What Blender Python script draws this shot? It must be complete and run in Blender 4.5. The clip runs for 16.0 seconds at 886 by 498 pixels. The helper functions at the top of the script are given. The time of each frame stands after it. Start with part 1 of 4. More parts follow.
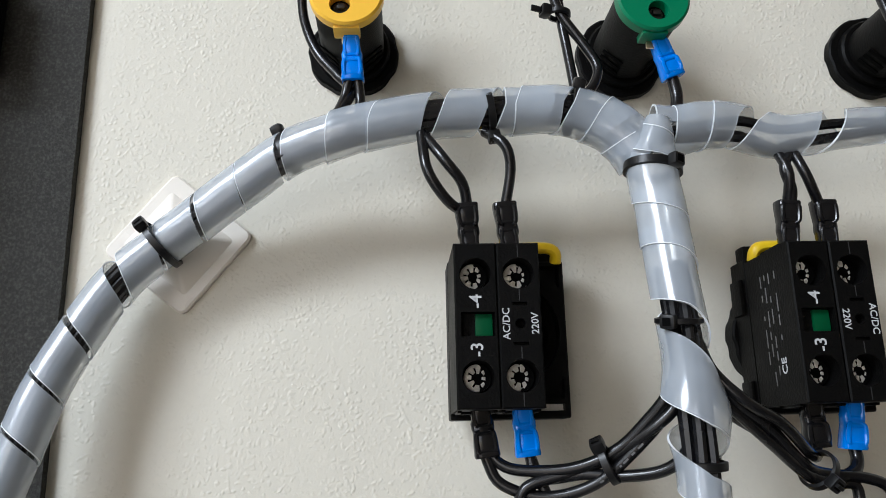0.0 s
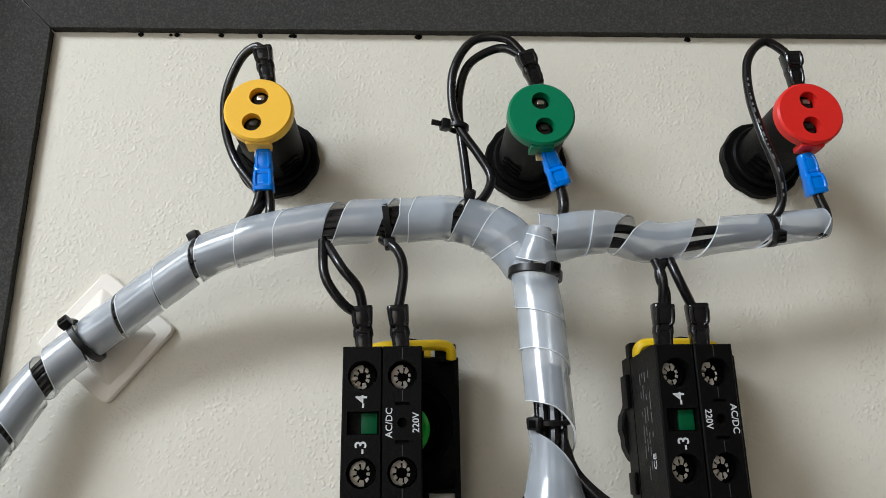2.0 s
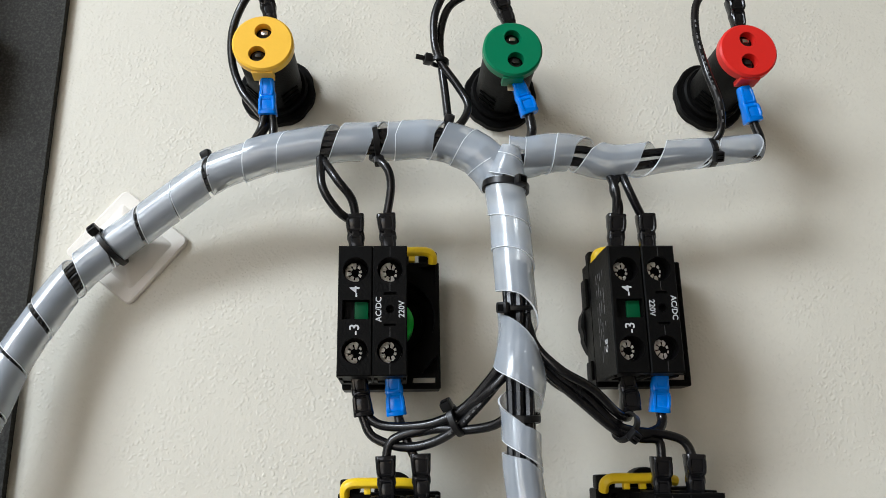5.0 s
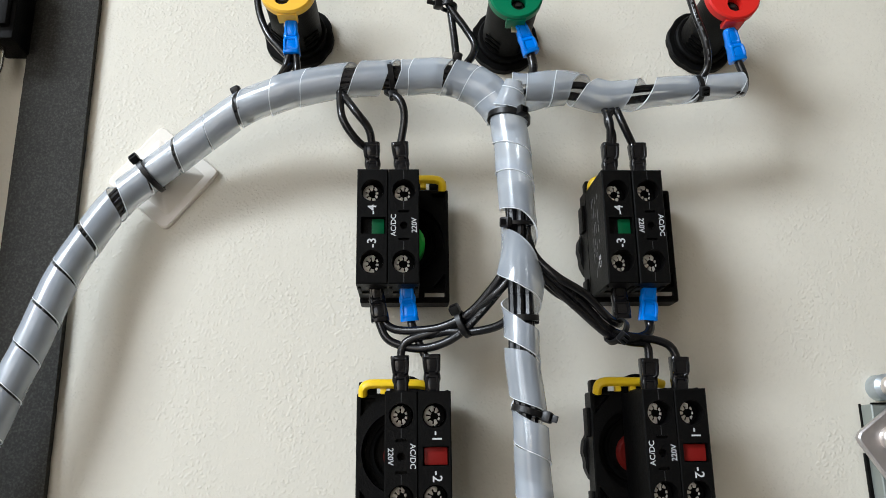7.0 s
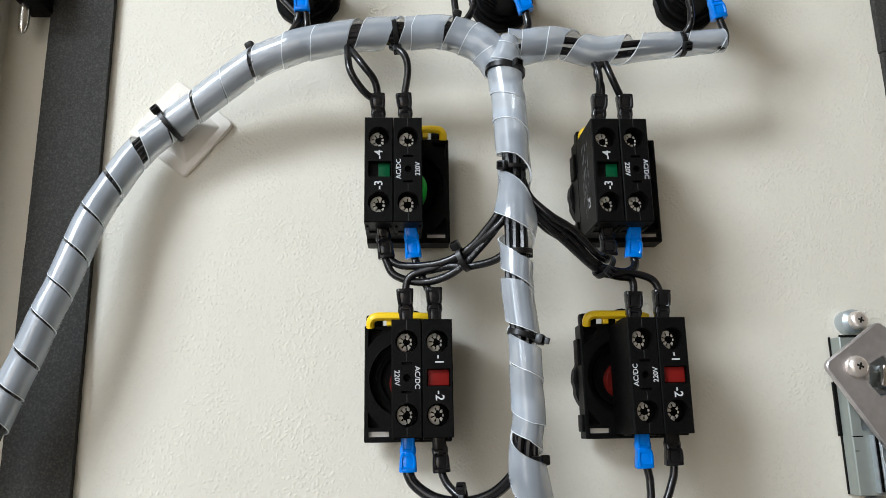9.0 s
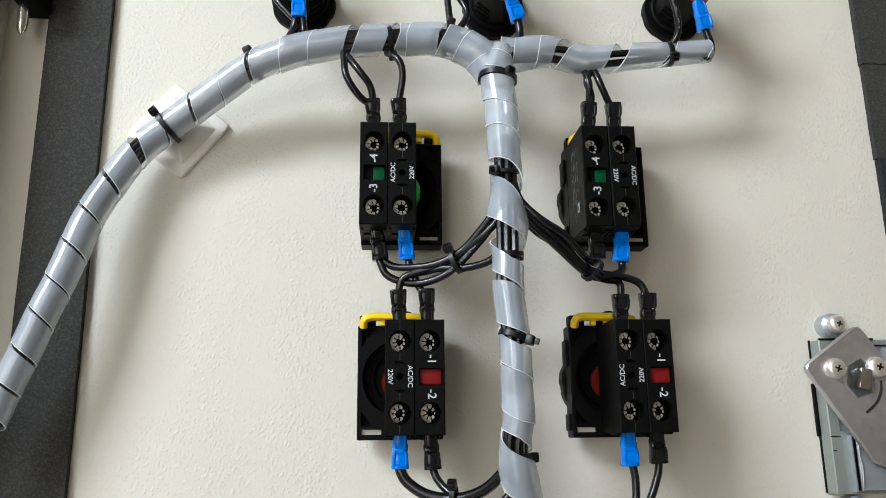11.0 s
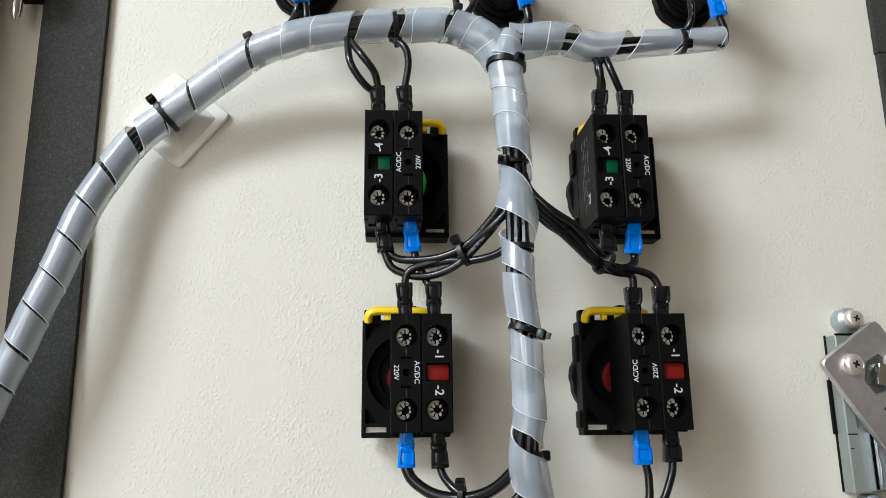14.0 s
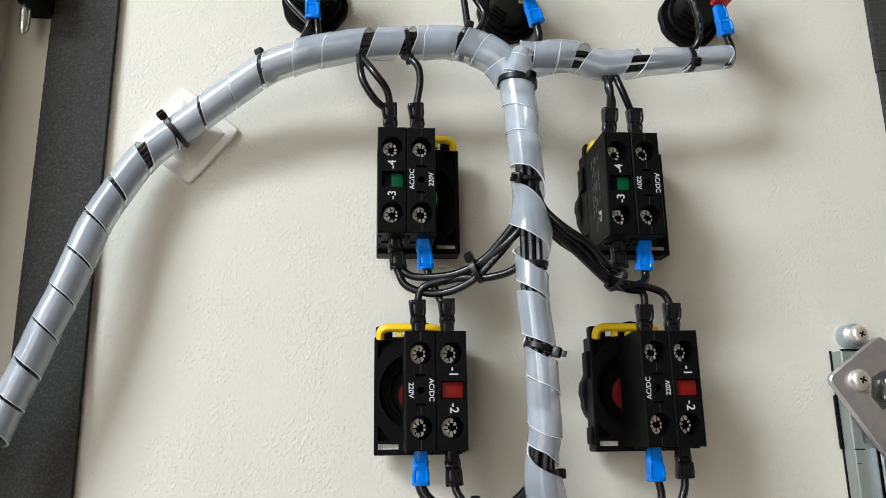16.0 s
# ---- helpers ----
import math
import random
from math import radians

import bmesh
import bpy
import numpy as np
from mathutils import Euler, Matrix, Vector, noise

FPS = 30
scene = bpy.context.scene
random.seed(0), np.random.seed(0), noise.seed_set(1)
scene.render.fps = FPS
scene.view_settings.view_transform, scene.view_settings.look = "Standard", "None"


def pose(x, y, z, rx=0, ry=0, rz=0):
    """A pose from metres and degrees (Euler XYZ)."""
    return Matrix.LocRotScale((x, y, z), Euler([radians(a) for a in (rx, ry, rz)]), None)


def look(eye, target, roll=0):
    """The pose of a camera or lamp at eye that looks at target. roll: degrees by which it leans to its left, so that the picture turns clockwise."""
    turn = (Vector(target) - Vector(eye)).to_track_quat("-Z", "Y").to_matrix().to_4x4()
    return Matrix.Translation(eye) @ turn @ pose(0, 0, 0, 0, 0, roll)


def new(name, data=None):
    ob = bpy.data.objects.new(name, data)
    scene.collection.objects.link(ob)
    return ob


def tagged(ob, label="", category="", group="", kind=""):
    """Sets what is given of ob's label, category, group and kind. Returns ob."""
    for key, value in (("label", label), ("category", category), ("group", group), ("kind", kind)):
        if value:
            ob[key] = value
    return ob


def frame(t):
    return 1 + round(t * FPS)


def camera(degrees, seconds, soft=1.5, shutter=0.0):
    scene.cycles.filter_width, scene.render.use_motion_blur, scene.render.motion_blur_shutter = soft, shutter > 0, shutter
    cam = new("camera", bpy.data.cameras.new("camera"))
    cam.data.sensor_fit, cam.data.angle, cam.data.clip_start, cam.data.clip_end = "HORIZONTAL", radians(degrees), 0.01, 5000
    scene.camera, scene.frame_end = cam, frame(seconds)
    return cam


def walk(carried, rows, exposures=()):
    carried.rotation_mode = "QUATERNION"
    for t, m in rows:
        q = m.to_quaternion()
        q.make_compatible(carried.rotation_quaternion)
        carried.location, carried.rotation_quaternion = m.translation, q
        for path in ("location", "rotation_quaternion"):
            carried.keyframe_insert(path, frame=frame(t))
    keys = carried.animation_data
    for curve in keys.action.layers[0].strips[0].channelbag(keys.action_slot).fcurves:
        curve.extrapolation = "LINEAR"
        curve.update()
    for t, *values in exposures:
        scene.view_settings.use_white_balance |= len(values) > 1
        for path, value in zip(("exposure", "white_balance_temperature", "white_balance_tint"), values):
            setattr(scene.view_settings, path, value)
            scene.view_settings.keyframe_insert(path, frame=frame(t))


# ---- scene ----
cam = camera(59.6, 16.0, soft=0.65)
# eye and target in centimetres
PATH = [
    (0, (-1.729, -21.143, -3.86), (-1.618, -19.209, -3.364), -1.3),
    (0.5, (-0.753, -21.751, -3.182), (-0.625, -19.834, -2.628), -1.4),
    (1, (0.006, -22.53, -2.608), (0.107, -20.618, -2.032), -1.1),
    (1.5, (0.703, -23.236, -2.55), (0.781, -21.332, -1.943), -1.1),
    (2, (1.211, -23.238, -2.83), (1.295, -21.332, -2.229), -0.9),
    (2.5, (1.158, -23.663, -2.926), (1.237, -21.76, -2.315), -0.9),
    (3, (1.286, -23.701, -3.505), (1.387, -21.801, -2.889), -0.6),
    (3.5, (1.355, -24.123, -3.957), (1.445, -22.216, -3.363), -0.8),
    (4, (1.218, -24.625, -4.548), (1.32, -22.714, -3.968), -0.6),
    (4.2, (1.2, -24.883, -4.686), (1.308, -22.969, -4.116), -0.9),
    (6.3, (1.197, -26.763, -7.566), (1.325, -24.84, -7.032), -0.9),
    (6.5, (1.119, -26.998, -7.826), (1.238, -25.075, -7.292), -0.8),
    (7, (1.077, -27.405, -8.197), (1.172, -25.474, -7.687), -0.8),
    (7.5, (1.235, -27.868, -8.751), (1.328, -25.935, -8.248), -0.8),
    (8, (1.212, -28.144, -9.442), (1.313, -26.203, -8.971), -0.6),
    (8.5, (1.004, -28.632, -9.844), (1.102, -26.688, -9.384), -0.9),
    (11, (0.467, -29.654, -10.182), (0.612, -27.715, -9.714), -0.7),
    (11.5, (0.473, -29.355, -10.125), (0.614, -27.414, -9.661), -0.7),
    (12, (0.393, -29.151, -10.156), (0.529, -27.209, -9.698), -0.7),
    (12.5, (0.349, -28.966, -10.173), (0.493, -27.025, -9.713), -0.8),
    (13, (0.358, -28.921, -10.142), (0.503, -26.979, -9.688), -0.7),
    (13.5, (0.157, -28.816, -10.149), (0.301, -26.874, -9.696), -0.7),
    (14, (0.228, -28.798, -10.16), (0.377, -26.857, -9.699), -0.7),
    (14.5, (-0.111, -28.803, -9.938), (0.043, -26.866, -9.464), -0.8),
    (15, (-0.455, -28.631, -9.875), (-0.289, -26.696, -9.397), -0.9),
    (15.5, (-0.45, -28.75, -9.777), (-0.284, -26.814, -9.304), -1.0),
    (16, (-0.712, -28.842, -9.85), (-0.526, -26.909, -9.37), -0.9),
]
walk(cam, [(t, look(Vector(eye) * 0.01, Vector(target) * 0.01, roll)) for t, eye, target, roll in PATH],
     exposures=[(0.0, -0.09, 5970, 10), (1.5, -0.21, 6150, 9), (3.5, -0.11, 6110, 9), (7.0, 0.09, 6050, 9), (12.5, 0.17, 6030, 8), (16.0, 0.15, 6070, 8)])

# ---- light ----
world = bpy.data.worlds.new("sky")
scene.world = world
world.use_nodes = True
wn = world.node_tree.nodes
sky = wn.new("ShaderNodeTexSky")
sky.sky_type, sky.sun_disc = "NISHITA", False
sky.sun_elevation, sky.sun_rotation = radians(38), radians(205)
world.node_tree.links.new(sky.outputs["Color"], wn["Background"].inputs["Color"])
wn["Background"].inputs["Strength"].default_value = 0.12


def window_light(name, where, target, w, h, watts, colour):
    lamp = bpy.data.lights.new(name, "AREA")
    lamp.shape, lamp.size, lamp.size_y, lamp.energy, lamp.color = "RECTANGLE", w, h, watts, colour
    ob = new(name, lamp)
    ob.matrix_world = look(where, target)
    return ob


# the sky's light in the large window; the other two are added fill lamps
window_light("window_light", (-1.475, -1.21, 1.06), (-1.475, 0.0, 1.06), 1.12, 0.62, 75.0, (0.93, 0.97, 1.0))
# added without a known source: warm front fill with gloss, and a left fill
window_light("front_fill_light", (-0.52, -1.21, -0.25), (-0.52, 0.0, -0.25), 0.62, 1.40, 3.6, (1.0, 0.90, 0.82))
window_light("left_fill_light", (-1.15, -1.21, 0.15), (-1.15, 0.0, 0.15), 0.38, 0.62, 4.7, (0.93, 0.97, 1.0))


# ---- materials ----
def material(name, colour, rough=0.5, metal=0.0, grain=0.08, scale=900.0, bump=0.0, bump_scale=900.0, blotch=0.06, spec=0.5, coat=0.0):
    """A surface with fine grain, larger blotches and relief; scales are per metre."""
    m = bpy.data.materials.new(name)
    m.use_nodes = True
    n, l = m.node_tree.nodes, m.node_tree.links
    b = n["Principled BSDF"]
    co = n.new("ShaderNodeTexCoord")
    fine, big = n.new("ShaderNodeTexNoise"), n.new("ShaderNodeTexNoise")
    fine.inputs["Scale"].default_value, big.inputs["Scale"].default_value = scale, scale / 12
    fine.inputs["Detail"].default_value = 4
    mixer = n.new("ShaderNodeMath")
    mixer.operation = "MULTIPLY_ADD"
    mixer.inputs[1].default_value = grain
    l.new(co.outputs["Object"], fine.inputs["Vector"])
    l.new(co.outputs["Object"], big.inputs["Vector"])
    l.new(fine.outputs["Fac"], mixer.inputs[0])
    two = n.new("ShaderNodeMath")
    two.operation = "MULTIPLY_ADD"
    two.inputs[1].default_value = blotch
    two.inputs[2].default_value = 1.0 - (grain + blotch) / 2
    l.new(big.outputs["Fac"], two.inputs[0])
    l.new(two.outputs[0], mixer.inputs[2])
    tint = n.new("ShaderNodeMix")
    tint.data_type, tint.blend_type = "RGBA", "MULTIPLY"
    tint.inputs["Factor"].default_value = 1.0
    tint.inputs["A"].default_value = (*colour, 1)
    l.new(mixer.outputs[0], tint.inputs["B"])
    l.new(tint.outputs["Result"], b.inputs["Base Color"])
    b.inputs["Roughness"].default_value, b.inputs["Metallic"].default_value = rough, metal
    b.inputs["Specular IOR Level"].default_value = spec
    b.inputs["Coat Weight"].default_value = coat
    rg = n.new("ShaderNodeMapRange")
    rg.inputs["To Min"].default_value, rg.inputs["To Max"].default_value = max(0.03, rough - 0.1), min(1, rough + 0.1)
    l.new(big.outputs["Fac"], rg.inputs["Value"])
    l.new(rg.outputs["Result"], b.inputs["Roughness"])
    if bump:
        rel, bp = n.new("ShaderNodeTexNoise"), n.new("ShaderNodeBump")
        rel.inputs["Scale"].default_value, rel.inputs["Detail"].default_value = bump_scale, 3
        l.new(co.outputs["Object"], rel.inputs["Vector"])
        bp.inputs["Strength"].default_value, bp.inputs["Distance"].default_value = bump, 0.0004
        l.new(rel.outputs["Fac"], bp.inputs["Height"])
        l.new(bp.outputs["Normal"], b.inputs["Normal"])
    return m


def powder_coat():
    """Cream powder coat with an uneven orange-peel skin."""
    m = material("cream_powder_coat", (0.735, 0.70, 0.605), 0.5, grain=0.05, scale=500, blotch=0.05, spec=0.2)
    n, l = m.node_tree.nodes, m.node_tree.links
    co = n.new("ShaderNodeTexCoord")
    peel, mask, stir = (n.new("ShaderNodeTexNoise") for _ in range(3))
    for node, sc, d in ((peel, 1900, 3), (mask, 55, 3), (stir, 300, 2)):
        node.inputs["Scale"].default_value, node.inputs["Detail"].default_value = sc, d
        l.new(co.outputs["Object"], node.inputs["Vector"])
    lumps, shift = n.new("ShaderNodeTexVoronoi"), n.new("ShaderNodeMix")
    shift.data_type, shift.blend_type = "RGBA", "ADD"
    shift.inputs["Factor"].default_value = 0.0022
    l.new(co.outputs["Object"], shift.inputs["A"])
    l.new(stir.outputs["Color"], shift.inputs["B"])
    l.new(shift.outputs["Result"], lumps.inputs["Vector"])
    lumps.feature = "SMOOTH_F1"
    lumps.inputs["Scale"].default_value, lumps.inputs["Smoothness"].default_value = 720, 0.6
    ramp = n.new("ShaderNodeMapRange")
    ramp.interpolation_type = "SMOOTHSTEP"
    ramp.inputs["From Min"].default_value, ramp.inputs["From Max"].default_value = 0.55, 0.1
    l.new(lumps.outputs["Distance"], ramp.inputs["Value"])
    worn = n.new("ShaderNodeMapRange")
    worn.inputs["From Min"].default_value, worn.inputs["From Max"].default_value = 0.36, 0.62
    worn.inputs["To Min"].default_value = 0.35
    l.new(mask.outputs["Fac"], worn.inputs["Value"])
    mul = n.new("ShaderNodeMath")
    mul.operation = "MULTIPLY"
    l.new(ramp.outputs["Result"], mul.inputs[0])
    l.new(worn.outputs["Result"], mul.inputs[1])
    add = n.new("ShaderNodeMath")
    add.operation = "MULTIPLY_ADD"
    add.inputs[1].default_value = 0.45
    l.new(peel.outputs["Fac"], add.inputs[0])
    l.new(mul.outputs[0], add.inputs[2])
    bp = n.new("ShaderNodeBump")
    bp.inputs["Strength"].default_value, bp.inputs["Distance"].default_value = 0.6, 0.0002
    l.new(add.outputs[0], bp.inputs["Height"])
    l.new(bp.outputs["Normal"], n["Principled BSDF"].inputs["Normal"])
    return m


def cloudy_plastic(name="cloudy_polyethylene", thin=(0.60, 0.70)):
    """Milky polyethylene: part lets light straight through, part scatters it, and the skin is glossy."""
    m = material(name, (0.78, 0.87, 0.98), 0.5, grain=0.03, scale=600, blotch=0.08, spec=0.0, bump=0.06, bump_scale=160)
    n, l = m.node_tree.nodes, m.node_tree.links
    b, out = n["Principled BSDF"], n["Material Output"]
    clear, glow, gloss = n.new("ShaderNodeBsdfTransparent"), n.new("ShaderNodeBsdfTranslucent"), n.new("ShaderNodeBsdfGlossy")
    mix1, mix2, mix3, edge = n.new("ShaderNodeMixShader"), n.new("ShaderNodeMixShader"), n.new("ShaderNodeMixShader"), n.new("ShaderNodeLayerWeight")
    clear.inputs["Color"].default_value = (0.985, 0.98, 0.97, 1)
    glow.inputs["Color"].default_value = (0.87, 0.92, 0.99, 1)
    gloss.inputs["Roughness"].default_value = 0.2
    edge.inputs["Blend"].default_value = 0.5
    steep, skin = n.new("ShaderNodeMath"), n.new("ShaderNodeMath")
    steep.operation, steep.inputs[1].default_value = "POWER", 4.0
    skin.operation, skin.inputs[1].default_value, skin.inputs[2].default_value = "MULTIPLY_ADD", 0.5, 0.085
    l.new(edge.outputs["Facing"], steep.inputs[0])
    l.new(steep.outputs[0], skin.inputs[0])
    mix1.inputs["Fac"].default_value = 0.10
    co, cloud, milk = n.new("ShaderNodeTexCoord"), n.new("ShaderNodeTexNoise"), n.new("ShaderNodeMapRange")
    cloud.inputs["Scale"].default_value, cloud.inputs["Detail"].default_value = 60, 2
    milk.inputs["From Min"].default_value, milk.inputs["From Max"].default_value = 0.3, 0.7
    milk.inputs["To Min"].default_value, milk.inputs["To Max"].default_value = thin[0], thin[1]
    l.new(co.outputs["Object"], cloud.inputs["Vector"])
    l.new(cloud.outputs["Fac"], milk.inputs["Value"])
    l.new(milk.outputs["Result"], mix2.inputs["Fac"])
    l.new(b.outputs["BSDF"], mix1.inputs[1])
    l.new(glow.outputs["BSDF"], mix1.inputs[2])
    l.new(mix1.outputs["Shader"], mix2.inputs[1])
    l.new(clear.outputs["BSDF"], mix2.inputs[2])
    l.new(skin.outputs[0], mix3.inputs["Fac"])
    l.new(mix2.outputs["Shader"], mix3.inputs[1])
    l.new(gloss.outputs["BSDF"], mix3.inputs[2])
    l.new(mix3.outputs["Shader"], out.inputs["Surface"])
    return m


def foam_rubber(name, colour):
    """Closed-cell foam: pale specks and small dark pits."""
    m = material(name, colour, 0.88, grain=0.3, scale=500, blotch=0.2, bump=0.8, bump_scale=1800, spec=0.25)
    n, l = m.node_tree.nodes, m.node_tree.links
    b = n["Principled BSDF"]
    co = n.new("ShaderNodeTexCoord")
    cell, speck = n.new("ShaderNodeTexVoronoi"), n.new("ShaderNodeTexNoise")
    cell.inputs["Scale"].default_value = 480
    speck.inputs["Scale"].default_value, speck.inputs["Detail"].default_value = 1250, 5
    l.new(co.outputs["Object"], cell.inputs["Vector"])
    l.new(co.outputs["Object"], speck.inputs["Vector"])
    pit, fleck = n.new("ShaderNodeMapRange"), n.new("ShaderNodeMapRange")
    pit.inputs["From Min"].default_value, pit.inputs["From Max"].default_value = 0.05, 0.3
    pit.inputs["To Min"].default_value = 0.8
    fleck.inputs["From Min"].default_value, fleck.inputs["From Max"].default_value = 0.45, 0.72
    fleck.inputs["To Min"].default_value, fleck.inputs["To Max"].default_value = 0.82, 1.55
    l.new(cell.outputs["Distance"], pit.inputs["Value"])
    l.new(speck.outputs["Fac"], fleck.inputs["Value"])
    both, tint = n.new("ShaderNodeMath"), n.new("ShaderNodeMix")
    both.operation = "MULTIPLY"
    l.new(pit.outputs["Result"], both.inputs[0])
    l.new(fleck.outputs["Result"], both.inputs[1])
    tint.data_type, tint.blend_type = "RGBA", "MULTIPLY"
    tint.inputs["Factor"].default_value = 1.0
    l.new(b.inputs["Base Color"].links[0].from_socket, tint.inputs["A"])
    l.new(both.outputs[0], tint.inputs["B"])
    l.new(tint.outputs["Result"], b.inputs["Base Color"])
    return m


CREAM = powder_coat()
WRAP = cloudy_plastic()
WRAP_INNER = cloudy_plastic("cloudy_polyethylene_inner_skin", (0.84, 0.92))
# pale and opaque: the glow of the wrap's cut edges is put into the colour
WRAP_EDGE = material("cut_edge_with_painted_glow", (0.78, 0.82, 0.86), 0.35, grain=0.05)
FOAM = foam_rubber("charcoal_foam", (0.046, 0.045, 0.041))
FOAM_DARK = foam_rubber("dark_foam", (0.024, 0.024, 0.025))
BLACK = material("black_nylon", (0.0034, 0.0033, 0.0032), 0.48, spec=0.09, grain=0.4, scale=1200, blotch=0.3, bump=0.3, bump_scale=1500)
SEAM = material("scuffed_black_nylon", (0.03, 0.03, 0.03), 0.5, grain=0.5, scale=2000, blotch=0.4)
# near-black for bakelite, seams and the painted shade of openings and recesses
BLACK_DEEP = material("black_bakelite_and_recess_shade", (0.0015, 0.0015, 0.0015), 0.7, spec=0.05, grain=0.2, scale=1200, blotch=0.2)
VINYL = material("black_vinyl", (0.006, 0.006, 0.007), 0.2, spec=0.5, grain=0.2, scale=700, blotch=0.25, bump=0.12, bump_scale=300)
WIRE = material("black_wire_insulation", (0.006, 0.006, 0.007), 0.26, spec=0.5, grain=0.15, scale=700, blotch=0.25, bump=0.06, bump_scale=400)
TIE_NYLON = material("black_tie_nylon", (0.007, 0.007, 0.0075), 0.34, spec=0.35, grain=0.15, scale=700, blotch=0.2, bump=0.1, bump_scale=500)
# red darkened so that the shade of the deep well is in the colour
KNOB_RED = material("shaded_red_plunger", (0.10, 0.008, 0.006), 0.3, spec=0.15)
BLUE = material("blue_vinyl", (0.002, 0.20, 0.80), 0.16, grain=0.1, scale=700, blotch=0.2, bump=0.1, bump_scale=300)
YELLOW = material("yellow_plastic", (0.90, 0.60, 0.01), 0.36, grain=0.08, scale=900, blotch=0.08)
AMBER = material("amber_cap_plastic", (1.0, 0.58, 0.06), 0.36, spec=0.3, grain=0.06, scale=900, blotch=0.08, bump=0.05)
GREEN = material("green_cap_plastic", (0.004, 0.185, 0.082), 0.36, spec=0.3, grain=0.08, scale=900, blotch=0.08, bump=0.05)
RED = material("red_cap_plastic", (0.72, 0.024, 0.018), 0.36, spec=0.3, grain=0.08, scale=900, blotch=0.08, bump=0.05)
LIME = material("bright_green_plastic", (0.03, 0.74, 0.07), 0.3)
PLUNGER_GREEN = material("green_plunger", (0.002, 0.07, 0.024), 0.4, spec=0.15)
PLUNGER_RED = material("red_plunger", (0.19, 0.010, 0.008), 0.4, spec=0.15)
WHITE = material("white_nylon", (0.88, 0.83, 0.75), 0.3, grain=0.04, scale=700, blotch=0.05, bump=0.06)
INK = material("white_print", (0.58, 0.59, 0.60), 0.6, grain=0.25, scale=2500)
INK_FAINT = material("worn_grey_print", (0.13, 0.13, 0.13), 0.6, grain=0.8, scale=2500, blotch=0.5)
STEEL = material("bright_screw_steel", (0.74, 0.72, 0.68), 0.2, 1.0, grain=0.25, scale=900, blotch=0.25)
PAN_HEAD = material("pan_head_steel", (0.88, 0.81, 0.75), 0.36, 0.8, grain=0.25, scale=900, blotch=0.25, bump=0.1, bump_scale=600)
# near-white and barely metallic: the screws' glint in their wells is put into the colour
SCREW_RIM = material("scuffed_steel_pale_for_glint", (0.95, 0.92, 0.86), 0.34, 0.12, grain=0.3, scale=1500, blotch=0.3, bump=0.3, bump_scale=900)
STEEL_DARK = material("shaded_screw_steel", (0.035, 0.033, 0.03), 0.45, 0.6, grain=0.4, scale=900)
ZINC = material("zinc_plated_steel", (0.50, 0.55, 0.58), 0.42, 0.7, grain=0.2, scale=300, blotch=0.35, bump=0.05, bump_scale=500)
NICKEL = material("brushed_cam_plate", (0.56, 0.53, 0.525), 0.38, 0.8, grain=0.4, scale=300, blotch=0.5, bump=0.08, bump_scale=500)
GREY_PAINT = material("pale_grey_plate", (0.29, 0.315, 0.29), 0.45, 0.3, grain=0.15, scale=400, blotch=0.25)
BRASS = material("tinned_contact", (0.75, 0.62, 0.45), 0.3, 1.0, grain=0.3)
PLASTER = material("room_plaster", (0.50, 0.45, 0.38), 0.9, grain=0.06, scale=60, bump=0.3, bump_scale=90)
CONCRETE = material("floor_concrete", (0.30, 0.29, 0.28), 0.8, grain=0.2, scale=40, bump=0.3, bump_scale=80)
GLASS = bpy.data.materials.new("window_glass")
GLASS.use_nodes = True
GLASS.node_tree.nodes["Principled BSDF"].inputs["Transmission Weight"].default_value = 1.0
GLASS.node_tree.nodes["Principled BSDF"].inputs["Roughness"].default_value = 0.0


# ---- shapes (all in centimetres; part() turns them into metres) ----
CM = 0.01
FRONT = Vector((0, -1, 0))


def thing(name, x, y, z, label, category, group=""):
    ob = new(name)
    ob.location = (x * CM, y * CM, z * CM)
    ob.empty_display_size = 0.005
    return tagged(ob, label, category, group)


def mesh_of(name, bm, mat):
    bmesh.ops.recalc_face_normals(bm, faces=bm.faces)
    bmesh.ops.scale(bm, vec=(CM, CM, CM), verts=bm.verts)
    me = bpy.data.meshes.new(name)
    for f in bm.faces:
        f.smooth = True
    bm.to_mesh(me)
    bm.free()
    me.set_sharp_from_angle(angle=radians(38))
    me.materials.append(mat)
    return me


def part(name, bm, mat, parent=None, label=""):
    ob = new(name, mesh_of(name, bm, mat))
    if parent:
        ob.parent = parent
    return tagged(ob, label)


def structure(name, bm, mat, label="", category=""):
    return tagged(part(name, bm, mat), label, category, kind="structure")


def box(x0, x1, y0, y1, z0, z1, bevel=0.0, bm=None):
    bm = bm or bmesh.new()
    own = bmesh.ops.create_cube(bm, size=1)["verts"]
    for v in own:
        v.co = Vector(((x0 + x1) / 2 + v.co.x * (x1 - x0), (y0 + y1) / 2 + v.co.y * (y1 - y0), (z0 + z1) / 2 + v.co.z * (z1 - z0)))
    if bevel:
        edges = list({e for v in own for e in v.link_edges})
        bmesh.ops.bevel(bm, geom=edges, offset=bevel, segments=2, affect="EDGES", profile=0.6)
    return bm


def circle(cx, cz, r, n=24, start=0.0):
    return [(cx + r * math.cos(start + 2 * math.pi * i / n), cz + r * math.sin(start + 2 * math.pi * i / n)) for i in range(n)]


